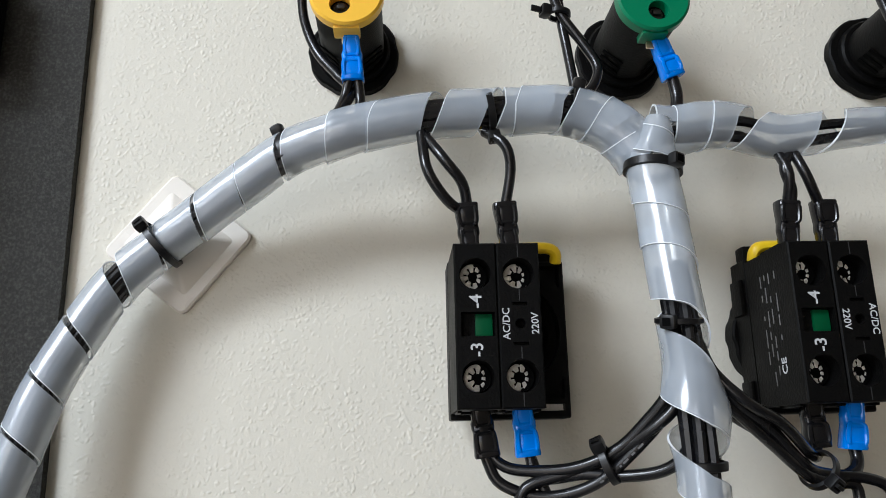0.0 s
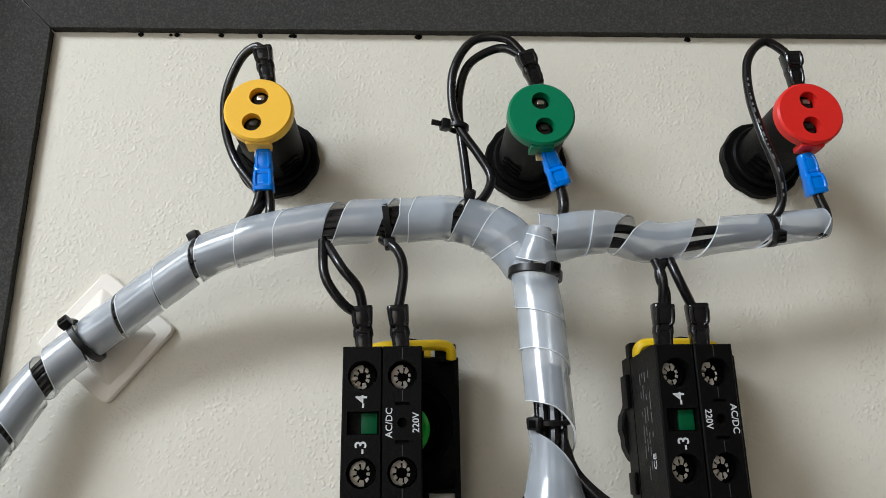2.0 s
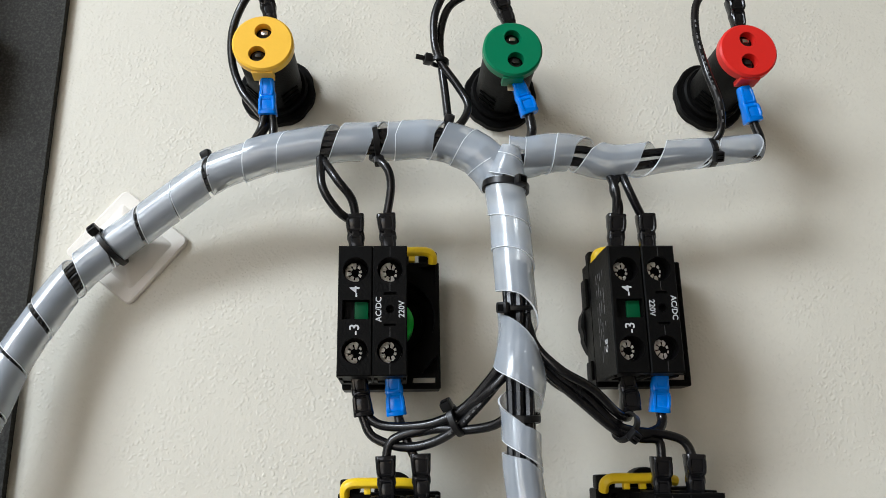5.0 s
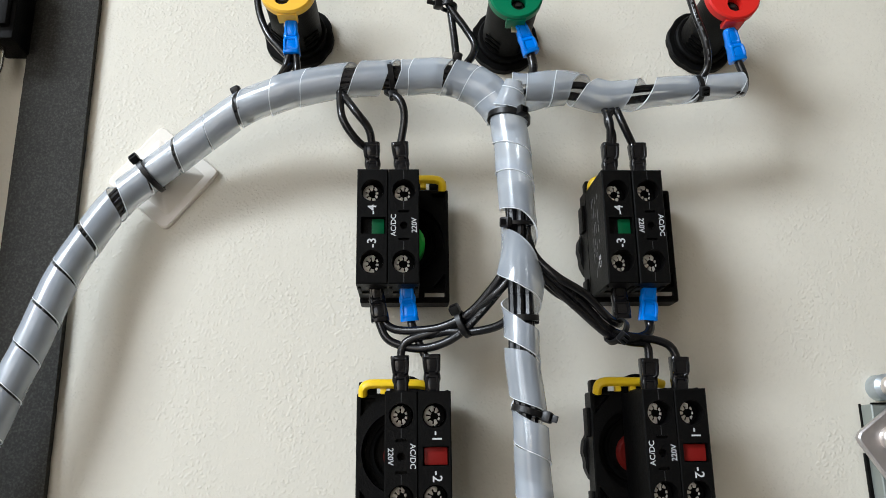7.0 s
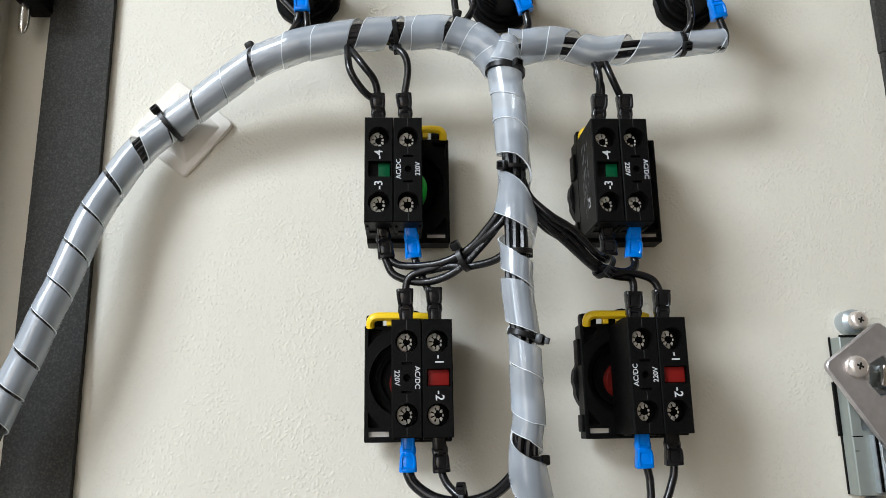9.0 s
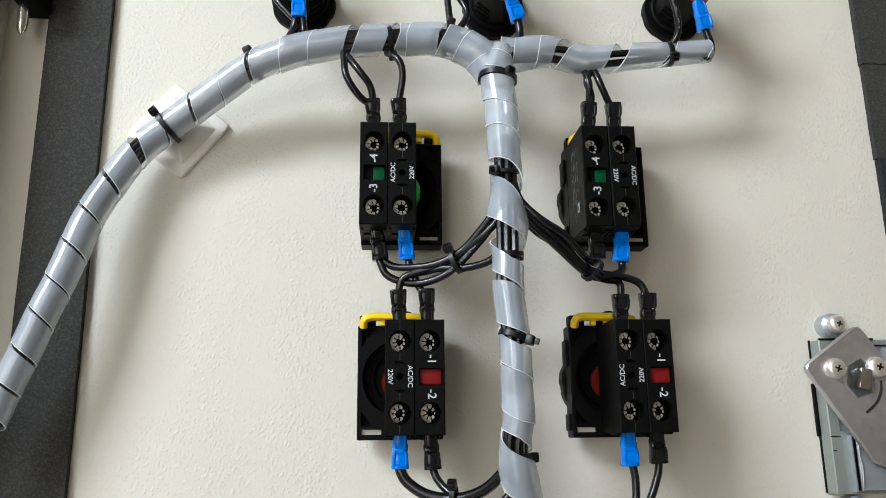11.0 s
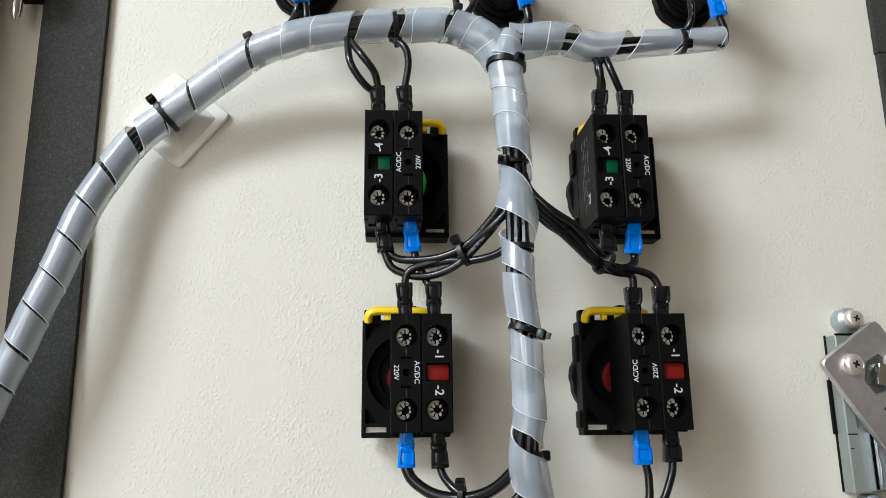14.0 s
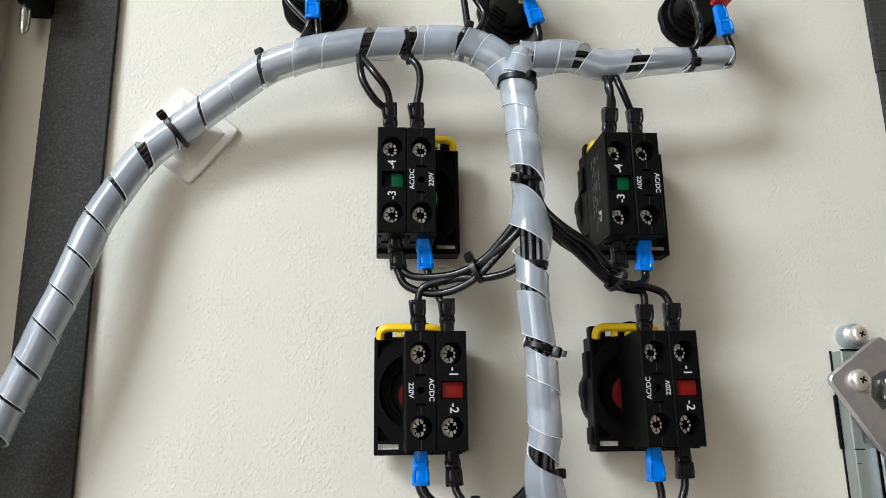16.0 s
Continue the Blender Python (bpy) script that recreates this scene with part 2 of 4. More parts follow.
def rect(x0, x1, z0, z1, r=0.0, n=4):
    if not r:
        return [(x0, z0), (x1, z0), (x1, z1), (x0, z1)]
    out = []
    for cx, cz, a in ((x1 - r, z0 + r, -90), (x1 - r, z1 - r, 0), (x0 + r, z1 - r, 90), (x0 + r, z0 + r, 180)):
        out += [(cx + r * math.cos(radians(a + 90 * i / n)), cz + r * math.sin(radians(a + 90 * i / n))) for i in range(n + 1)]
    return out


def inset(loop, d):
    out, n = [], len(loop)
    for i in range(n):
        a, b, c = (Vector(loop[k % n]) for k in (i - 1, i, i + 1))
        u, v = (b - a).normalized(), (c - b).normalized()
        m = Vector((-(u.y + v.y), u.x + v.x))
        m = m.normalized() if m.length > 1e-6 else Vector((-u.y, u.x))
        k = max(0.35, m.dot(Vector((-u.y, u.x))))
        out.append(tuple(b + m * d / k))
    return out


def prism(outer, back, front, holes=(), chamfer=0.04, bm=None):
    """A solid between y = back and y = front (the smaller) with an outline in x and z, counter-clockwise as seen from the front.
    holes: (loop, depth); a depth of None goes right through."""
    bm = bm or bmesh.new()

    def ring(loop, y):
        return [bm.verts.new((x, y, z)) for x, z in loop]

    def wall(a, b):
        for i in range(len(a)):
            j = (i + 1) % len(a)
            bm.faces.new((a[i], a[j], b[j], b[i]))

    rear, side = ring(outer, back), ring(outer, front + chamfer)
    wall(rear, side)
    top = side
    if chamfer:
        top = ring(inset(outer, chamfer), front)
        wall(side, top)
    fronts, rears = [top], [rear]
    for loop, depth in holes:
        a = ring(loop, front)
        b = ring(loop, back if depth is None else front + depth)
        wall(a, b)
        fronts.append(a)
        if depth is None:
            rears.append(b)
        else:
            bm.faces.new(b)
    for loops in (fronts, rears):
        if len(loops) == 1:
            bm.faces.new(loops[0])
            continue
        edges = []
        for lp in loops:
            for i in range(len(lp)):
                edges.append(bm.edges.get((lp[i], lp[(i + 1) % len(lp)])) or bm.edges.new((lp[i], lp[(i + 1) % len(lp)])))
        bmesh.ops.triangle_fill(bm, use_beauty=True, edges=edges, normal=(0, -1, 0))
    return bm


def spline(points, step=0.12):
    """Points along a smooth curve through the given ones, and the length run at each given point."""
    p = [Vector(q) for q in points]
    p = [2 * p[0] - p[1]] + p + [2 * p[-1] - p[-2]]
    out, run, marks = [p[1].copy()], 0.0, [0.0]
    for i in range(1, len(p) - 2):
        a, b, c, d = p[i - 1:i + 3]
        k = max(3, int((c - b).length / step))
        for j in range(1, k + 1):
            t = j / k
            q = 0.5 * (2 * b + (c - a) * t + (2 * a - 5 * b + 4 * c - d) * t * t + (3 * b - a - 3 * c + d) * t ** 3)
            run += (q - out[-1]).length
            out.append(q)
        marks.append(run)
    return out, marks


def frames_along(line):
    """Tangent, side that faces the viewer's room (-y) and third axis at each point."""
    out, last = [], None
    for i, q in enumerate(line):
        t = (line[min(i + 1, len(line) - 1)] - line[max(i - 1, 0)]).normalized()
        ref = FRONT if last is None else last
        n = ref - t * ref.dot(t)
        n = n.normalized() if n.length > 1e-4 else t.orthogonal().normalized()
        last = n
        out.append((t, n, t.cross(n)))
    return out


def sweep(points, radius, sides=10, bm=None, step=0.12, offset=(0.0, 0.0), twist=0.0, squash=1.0):
    """A round cord along a smooth curve; offset and twist lay it beside the curve, as a strand of a bundle."""
    bm = bm or bmesh.new()
    line, _ = spline(points, step)
    fr = frames_along(line)
    rings = []
    for i, (q, (t, n, b)) in enumerate(zip(line, fr)):
        r = radius(i / (len(line) - 1)) if callable(radius) else radius
        a0 = offset[1] + twist * i / len(line)
        c = q + (n * math.cos(a0) + b * math.sin(a0)) * offset[0]
        rings.append([bm.verts.new(c + (n * math.cos(2 * math.pi * k / sides) + b * math.sin(2 * math.pi * k / sides) * squash) * r) for k in range(sides)])
    for u, v in zip(rings, rings[1:]):
        for k in range(sides):
            bm.faces.new((u[k], u[(k + 1) % sides], v[(k + 1) % sides], v[k]))
    bm.faces.new(rings[0])
    bm.faces.new(rings[-1][::-1])
    return bm


def ribbon(points, radius, knots, gaps, thick=0.05, per=26, lip=0.056):
    """A band wound round a curve. knots: the lengths at which one turn ends and the next begins, seen from the front;
    gaps: the width left open there (less than nothing: the turns overlap)."""
    bm = bmesh.new()
    line, marks = spline(points, 0.1)
    fr = frames_along(line)
    run = np.concatenate(([0], np.cumsum([(b - a).length for a, b in zip(line, line[1:])])))
    ks = np.arange(len(knots))

    def place(s, phi, r):
        s = min(max(s, 0.0), run[-1])
        i = min(int(np.searchsorted(run, s, side="right")) - 1, len(line) - 2)
        f = (s - run[i]) / max(run[i + 1] - run[i], 1e-6)
        q = line[i].lerp(line[i + 1], f)
        n, b = fr[i][1].lerp(fr[i + 1][1], f), fr[i][2].lerp(fr[i + 1][2], f)
        return q + (n * math.cos(phi) + b * math.sin(phi)) * r

    turns = len(knots) - 1
    across = 7
    total = int(turns * per)
    outer, inner = [], []
    for j in range(total + 1):
        th = j / per
        k = th
        s0 = np.interp(k, ks, knots) + np.interp(k, ks, gaps) / 2
        s1 = np.interp(k + 1, ks, knots) if k + 1 <= turns else knots[-1] + (k + 1 - turns) * (knots[-1] - knots[-2])
        s1 -= np.interp(min(k + 1, turns), ks, gaps) / 2
        lap0 = lip / 2 if np.interp(k, ks, gaps) < -0.01 else 0.004
        lap1 = lip / 2 if np.interp(min(k + 1, turns), ks, gaps) < -0.01 else 0.004
        a, b = [], []
        for i in range(across):
            rim = min(0.2, 0.022 / max(s1 - s0, 0.05))
            u = (0.0, rim, 0.3, 0.5, 0.7, 1.0 - rim, 1.0)[i]
            s = s0 + (s1 - s0) * u
            r = radius(s) if callable(radius) else radius
            r = r * (1 + 0.012 * math.sin(2.3 * th + 1.3)) + lap0 * (1 - u) - lap1 * u + 0.006 * math.sin(9 * th + 5 * u)
            phi = -2 * math.pi * th
            a.append(bm.verts.new(place(s, phi, r)))
            b.append(bm.verts.new(place(s, phi, r - thick)))
        outer.append(a)
        inner.append(b)
    for j in range(total):
        for i in range(across - 1):
            # a narrow outer band takes the edge colour, as a painted bright edge line
            bm.faces.new((outer[j][i], outer[j][i + 1], outer[j + 1][i + 1], outer[j + 1][i])).material_index = 1 if i == 0 else 0
            bm.faces.new((inner[j][i], inner[j + 1][i], inner[j + 1][i + 1], inner[j][i + 1])).material_index = 2
        for i in (0, across - 1):
            bm.faces.new((outer[j][i], outer[j + 1][i], inner[j + 1][i], inner[j][i])).material_index = 1
    for j in (0, total):
        for i in range(across - 1):
            bm.faces.new((outer[j][i], outer[j][i + 1], inner[j][i + 1], inner[j][i]))
    return bm


def loft(start, end, sections, sides=16, face=(0, -1, 0), bm=None):
    """A body along a line; sections: (share of the way, width, depth, squareness)."""
    bm = bm or bmesh.new()
    a, b = Vector(start), Vector(end)
    t = (b - a).normalized()
    n = Vector(face) - t * t.dot(Vector(face))
    n.normalize()
    w = t.cross(n)
    rings = []
    for f, wide, deep, sq in sections:
        c = a.lerp(b, f)
        ring = []
        for k in range(sides):
            ang = 2 * math.pi * k / sides
            x, y = math.cos(ang), math.sin(ang)
            x, y = math.copysign(abs(x) ** sq, x), math.copysign(abs(y) ** sq, y)
            ring.append(bm.verts.new(c + w * (x * wide / 2) + n * (y * deep / 2)))
        rings.append(ring)
    for u, v in zip(rings, rings[1:]):
        for k in range(sides):
            bm.faces.new((u[k], u[(k + 1) % sides], v[(k + 1) % sides], v[k]))
    bm.faces.new(rings[0])
    bm.faces.new(rings[-1][::-1])
    return bm


def lettering(text, size, where, turn, parent, mat=None, normal_x=False):
    """Printed characters on a face towards -y (or -x), turned by so many degrees."""
    cu = bpy.data.curves.new("print", "FONT")
    cu.body, cu.size, cu.align_x, cu.align_y, cu.extrude, cu.resolution_u = text, size * CM, "CENTER", "CENTER", 0.00003, 3
    cu.offset = size * CM * 0.012
    tmp = bpy.data.objects.new("print", cu)
    scene.collection.objects.link(tmp)
    bpy.context.view_layer.update()
    me = bpy.data.meshes.new_from_object(tmp.evaluated_get(bpy.context.evaluated_depsgraph_get()))
    bpy.data.objects.remove(tmp)
    me.materials.clear()
    me.materials.append(mat or INK)
    ob = new("printed_marking", me)
    ob.parent = parent
    if normal_x:
        ob.matrix_basis = Matrix.Translation(Vector(where) * CM) @ Euler((radians(90), 0, radians(-90))).to_matrix().to_4x4() @ Matrix.Rotation(radians(turn), 4, "Z")
    else:
        ob.matrix_basis = Matrix.Translation(Vector(where) * CM) @ Euler((radians(90), 0, 0)).to_matrix().to_4x4() @ Matrix.Rotation(radians(turn), 4, "Z")
    return ob


# ---- the room round the door, unseen, added to enclose it and bounce light ----
def room():
    x0, x1, y0, y1, z0, z1, t = -260, 230, -124, 130, -105, 235, 12
    structure("floor", box(x0 - t, x1 + t, y0 - t, y1 + t, z0 - t, z0), CONCRETE, "grey concrete floor of the room", "floor")
    structure("ceiling", box(x0 - t, x1 + t, y0 - t, y1 + t, z1, z1 + t), PLASTER, "pale plastered ceiling", "ceiling")
    structure("wall_east", box(x1, x1 + t, y0, y1, z0, z1), PLASTER, "pale plastered wall", "wall")
    structure("wall_north", box(x0 - t, x1 + t, y1, y1 + t, z0, z1), PLASTER, "pale plastered wall behind the cabinet", "wall")
    # wall with the large window, behind the viewer; two more openings added for fill lamps
    w = rect(x0 - t, x1 + t, z0, z1)
    hole = rect(-203.5, -91.5, 75, 137)
    structure("wall_south", prism(w, y0, y0 - t, [(hole, None), (rect(-83, -21, -95, 45), None), (rect(-134, -96, -16, 46), None)], chamfer=0), PLASTER, "unseen plastered wall with a window and two openings for fill lamps", "wall")
    structure("wall_west", box(x0 - t, x0, y0, y1, z0, z1), PLASTER, "pale plastered wall", "wall")


room()

# ---- the cabinet door, seen from inside ----
LEFT, RIGHT, TOP, LOW = -10.8, 21.0, 12.2, -34.0
W = 2.45
FT = -0.30


def door():
    holes = [(circle(x, z, 1.1, 24), None) for x, z in ((-3.05, 7.54), (4.97, 7.54), (12.75, 7.54), (1.03, -1.17), (9.0, -1.17), (0.97, -8.28), (8.75, -8.28))]
    x0, x1, z0, z1 = LEFT - 4.2, RIGHT + 4.2, LOW - 4.2, TOP + 4.2
    sheet = structure("door_1", prism(rect(x0, x1, z0, z1), 0.15, 0.0, holes, chamfer=0), CREAM, "cream powder-coated steel cabinet door, inner face", "door")
    # turned-in rims of the door sheet
    for b in ((x0 - 0.15, x0, -2.6, 0.15, z0, z1), (x1, x1 + 0.15, -2.6, 0.15, z0, z1), (x0 - 0.15, x1 + 0.15, -2.6, 0.15, z1, z1 + 0.15), (x0 - 0.15, x1 + 0.15, -2.6, 0.15, z0 - 0.15, z0)):
        structure("door_rim", box(*b, bevel=0.04), CREAM, "turned-in cream rim of the steel door", "rim")
    return sheet


def strip(name, outline, front, mat, label):
    """A strip of foam; its cut edges waver a little."""
    random.seed(len(name) + int(outline[0][0] * 10))
    pts = []
    for i, a in enumerate(outline):
        b = outline[(i + 1) % len(outline)]
        length = math.hypot(b[0] - a[0], b[1] - a[1])
        k = max(1, int(length / 0.22))
        for j in range(k):
            f = j / k
            wob = 0.007 if 0 < j else 0
            pts.append((a[0] + (b[0] - a[0]) * f + random.uniform(-wob, wob), a[1] + (b[1] - a[1]) * f + random.uniform(-wob, wob)))
    return structure(name, prism(pts, 0.0, front, chamfer=0), mat, label, "gasket")


def gaskets():
    g = 0.028
    strip("gasket_left", [(LEFT, TOP - g), (LEFT - W, TOP + W - g), (LEFT - W, LOW), (LEFT, LOW)], FT, FOAM, "charcoal foam sealing strip with a mitred corner")
    strip("gasket_top", [(LEFT, TOP + g), (RIGHT, TOP + g), (RIGHT + W, TOP + W), (LEFT - W, TOP + W + g)], FT, FOAM, "charcoal foam sealing strip along the top of the door")
    strip("gasket_right", [(RIGHT, TOP), (RIGHT, 5.3), (RIGHT + W, 5.3), (RIGHT + W, TOP + W)], FT, FOAM, "charcoal foam sealing strip, butted at its ends")
    strip("gasket_right_middle", [(RIGHT + 0.04, 5.27), (RIGHT + 0.04, 0.95), (RIGHT + W, 0.95), (RIGHT + W, 5.27)], FT + 0.04, FOAM, "short charcoal foam patch in the sealing strip")
    strip("gasket_right_lower", [(RIGHT + 0.1, 0.92), (RIGHT + 0.1, LOW), (RIGHT + W, LOW), (RIGHT + W, 0.92)], FT - 0.06, FOAM_DARK, "darker foam sealing strip beside the lock")
    strip("gasket_bottom", [(LEFT, LOW - g), (RIGHT, LOW - g), (RIGHT + W, LOW - W), (LEFT - W, LOW - W)], FT, FOAM, "charcoal foam sealing strip along the bottom of the door")


DOOR = door()
gaskets()


# ---- pilot lamps ----
def screw_head(parent, x, y, z, r, name="screw", turn=0.3, bright=STEEL):
    """A combination screw: a black disc for the shade in its cross recess, and pale wedges for the glint round it."""
    bm = bmesh.new()
    prism(circle(x, z, r, 20), y + 0.25, y + 0.05, chamfer=0.0, bm=bm)
    ob = part(name, bm, BLACK_DEEP, parent)
    bm = bmesh.new()
    n = 8
    for i in range(n):
        a0, a1 = turn + 2 * math.pi * (i + 0.14) / n, turn + 2 * math.pi * (i + 0.86) / n
        core = r * random.uniform(0.30, 0.52)
        pts = [(x + core * math.cos(a0), z + core * math.sin(a0))]
        pts += [(x + r * math.cos(a0 + (a1 - a0) * k / 3), z + r * math.sin(a0 + (a1 - a0) * k / 3)) for k in range(4)]
        pts += [(x + core * math.cos(a1), z + core * math.sin(a1))]
        prism(pts, y + 0.10, y, chamfer=0.015, bm=bm)
    prism(circle(x, z, r, 20), y + 0.09, y + 0.012, [(circle(x, z, r * 0.74, 20), None)], chamfer=0.012, bm=bm)
    for v in bm.verts:
        v.co.y += 0.05 * (math.hypot(v.co.x - x, v.co.z - z) / r) ** 2 + 0.05 * (v.co.x - x) / r
    part("screw_rim", bm, SCREW_RIM, ob)
    return ob


def toothed(r, notch, n, steps=6):
    out = []
    for i in range(n):
        for k in range(steps):
            a = 2 * math.pi * (i + k / steps) / n
            rr = r - notch if k in (1, 2) else r
            out.append((rr * math.cos(a), rr * math.sin(a)))
    return out


def pilot_lamp(x, z, cap, colour, low_x):
    ob = thing("pilot_lamp", x, 0, z, f"black pilot lamp with a {colour} rear cap on the door", "lamp", "pilot lamps on the door")
    part("locking_nut", prism(toothed(1.33, 0.035, 8), -0.02, -0.34, chamfer=0.05), BLACK, ob)
    part("collar", prism(circle(0, 0, 1.08, 32), -0.3, -0.62, chamfer=0.06), BLACK, ob)
    bm = prism(circle(0, 0, 0.90, 40), -0.55, -3.24, chamfer=0.03)
    part("body", bm, BLACK, ob)
    # cooling slots low on the body: deep-black bars paint the shade in them
    for k in range(3):
        for side in (-1, 1):
            bm = box(-0.34, 0.34, -1.0 - 0.28 * k, -0.88 - 0.28 * k, -0.935, -0.89, 0.01)
            bmesh.ops.rotate(bm, cent=(0, 0, 0), matrix=Matrix.Rotation(radians(42 * side), 3, "Y"), verts=bm.verts)
            part("slot", bm, BLACK_DEEP, ob)
    top = prism(circle(0, 0, 0.97, 48), -3.22, -3.55, [(circle(0.0, 0.40, 0.27, 22), None), (circle(low_x, -0.40, 0.27, 22), None)], chamfer=0.06)
    box(-0.34, 0.34, -3.4, -2.85, -1.0, -0.75, 0.04, bm=top)
    box(-0.34, 0.34, -3.4, -2.85, 0.75, 0.98, 0.04, bm=top)
    part("cap", top, cap, ob, f"{colour} plastic cap with two screw holes")
    # glint put into the steel: bright copy in the upper hole, shaded copy below
    for dz, dx, bright in ((0.40, 0.0, STEEL), (-0.40, low_x, STEEL_DARK)):
        bm = prism(circle(dx, dz, 0.2, 14), -3.2, -3.30, chamfer=0.02)
        s = part("contact_screw", bm, STEEL_DARK, ob)
        part("slot_glint", box(dx - 0.10, dx + 0.13, -3.40, -3.28, dz - 0.04, dz + 0.12, 0.05), bright, s)
    part("contact_tab", box(-0.14, 0.14, -3.0, -2.94, -1.2, -0.85, 0.01), BRASS, ob)
    return ob


for lamp_x, lamp_z, mat, word, low_x in ((-3.05, 7.51, AMBER, "yellow", -0.16), (4.95, 7.42, GREEN, "green", 0.08), (12.78, 7.49, RED, "red", -0.02)):
    pilot_lamp(lamp_x, lamp_z, mat, word, low_x)


# ---- push-button switches ----
def contact_block(parent, cx, kind, side_print=False, seed=0):
    """kind: 'make' or 'break' (a coloured plunger window) or 'lamp up' / 'lamp down' (a lamp block; which way its print reads)."""
    h, y0, y1 = 1.9, -1.42, -3.78
    pockets = [(circle(cx, 1.18, 0.37, 22), 0.7), (circle(cx, -1.18, 0.37, 22), 0.7)]
    plunger = kind in ("make", "break")
    if plunger:
        pockets.append((rect(cx - 0.36, cx + 0.42, -0.28, 0.28), 0.25))
    else:
        pockets.append((circle(cx, 0.0, 0.12, 16), 0.3))
        pockets.append((rect(cx - 0.17, cx + 0.17, 0.42, 0.50), 0.15))
        pockets.append((rect(cx - 0.17, cx + 0.17, -0.50, -0.42), 0.15))
    bm = prism(rect(cx - 0.495, cx + 0.495, -h, h), y0, y1, pockets, chamfer=0.035)
    body = part("contact_block", bm, BLACK, parent)
    random.seed(seed)
    for z in (1.18, -1.18):
        screw_head(body, cx + random.uniform(-0.02, 0.02), y1 + 0.38, z, 0.32, turn=random.uniform(0, 0.7))
    # terminal mouths at both ends
    for z in (1, -1):
        a, b = sorted((z * (h - 0.02), z * (h + 0.06)))
        part("terminal_shroud", box(cx - 0.46, cx + 0.46, -2.55, -2.3, a, b, 0.02), BLACK, body)
        part("terminal_shroud", box(cx - 0.46, cx - 0.36, -3.3, -2.3, a, b, 0.02), BLACK, body)
        part("terminal_shroud", box(cx + 0.36, cx + 0.46, -3.3, -2.3, a, b, 0.02), BLACK, body)
    yp = y1 - 0.004
    if plunger:
        mat = PLUNGER_GREEN if kind == "make" else PLUNGER_RED
        part("plunger", box(cx - 0.02 if kind == "make" else cx - 0.33, cx + 0.38, -3.62, -3.5, -0.255, 0.255, 0.03), mat, body, "coloured plunger in its window")
        upper, lower, turn = ("-4", "-3", 90) if kind == "make" else ("-1", "-2", -90)
        lettering(upper, 0.40, (cx + (0.0 if kind == "make" else 0.05), yp, 0.52 if kind == "make" else 0.56), turn, body)
        lettering(lower, 0.40, (cx + (0.0 if kind == "make" else 0.05), yp, -0.58), turn, body)
    else:
        for a, b in ((0.53, 0.80), (1.56, 1.86), (-0.80, -0.53), (-1.86, -1.56)):
            part("seam", box(cx - 0.01, cx + 0.01, y1 - 0.006, y1 + 0.02, a, b), SEAM, body, "fine moulding seam")
        first, second, turn = {"lamp up": ("AC/DC", "220V", 90), "lamp down": ("220V", "AC/DC", -90)}[kind]
        lettering(first, 0.235, (cx - 0.32, yp, 0.0), turn, body)
        lettering(second, 0.235, (cx + 0.34, yp, 0.0), turn, body)
    if side_print:
        xs = cx - 0.495 - 0.004
        random.seed(9)
        for row, y in enumerate((-2.2, -2.42, -2.64, -2.95)):
            z = 1.35
            while z > (-1.1 if row < 3 else -0.3):
                k = random.uniform(0.12, 0.5)
                part("print_bar", box(xs - 0.002, xs + 0.01, y - 0.025, y + 0.025, z - k, z), INK_FAINT, body)
                z -= k + random.uniform(0.06, 0.4)
        lettering("CE", 0.34, (xs, -2.92, -0.98), 90, body, INK, normal_x=True)
    return body


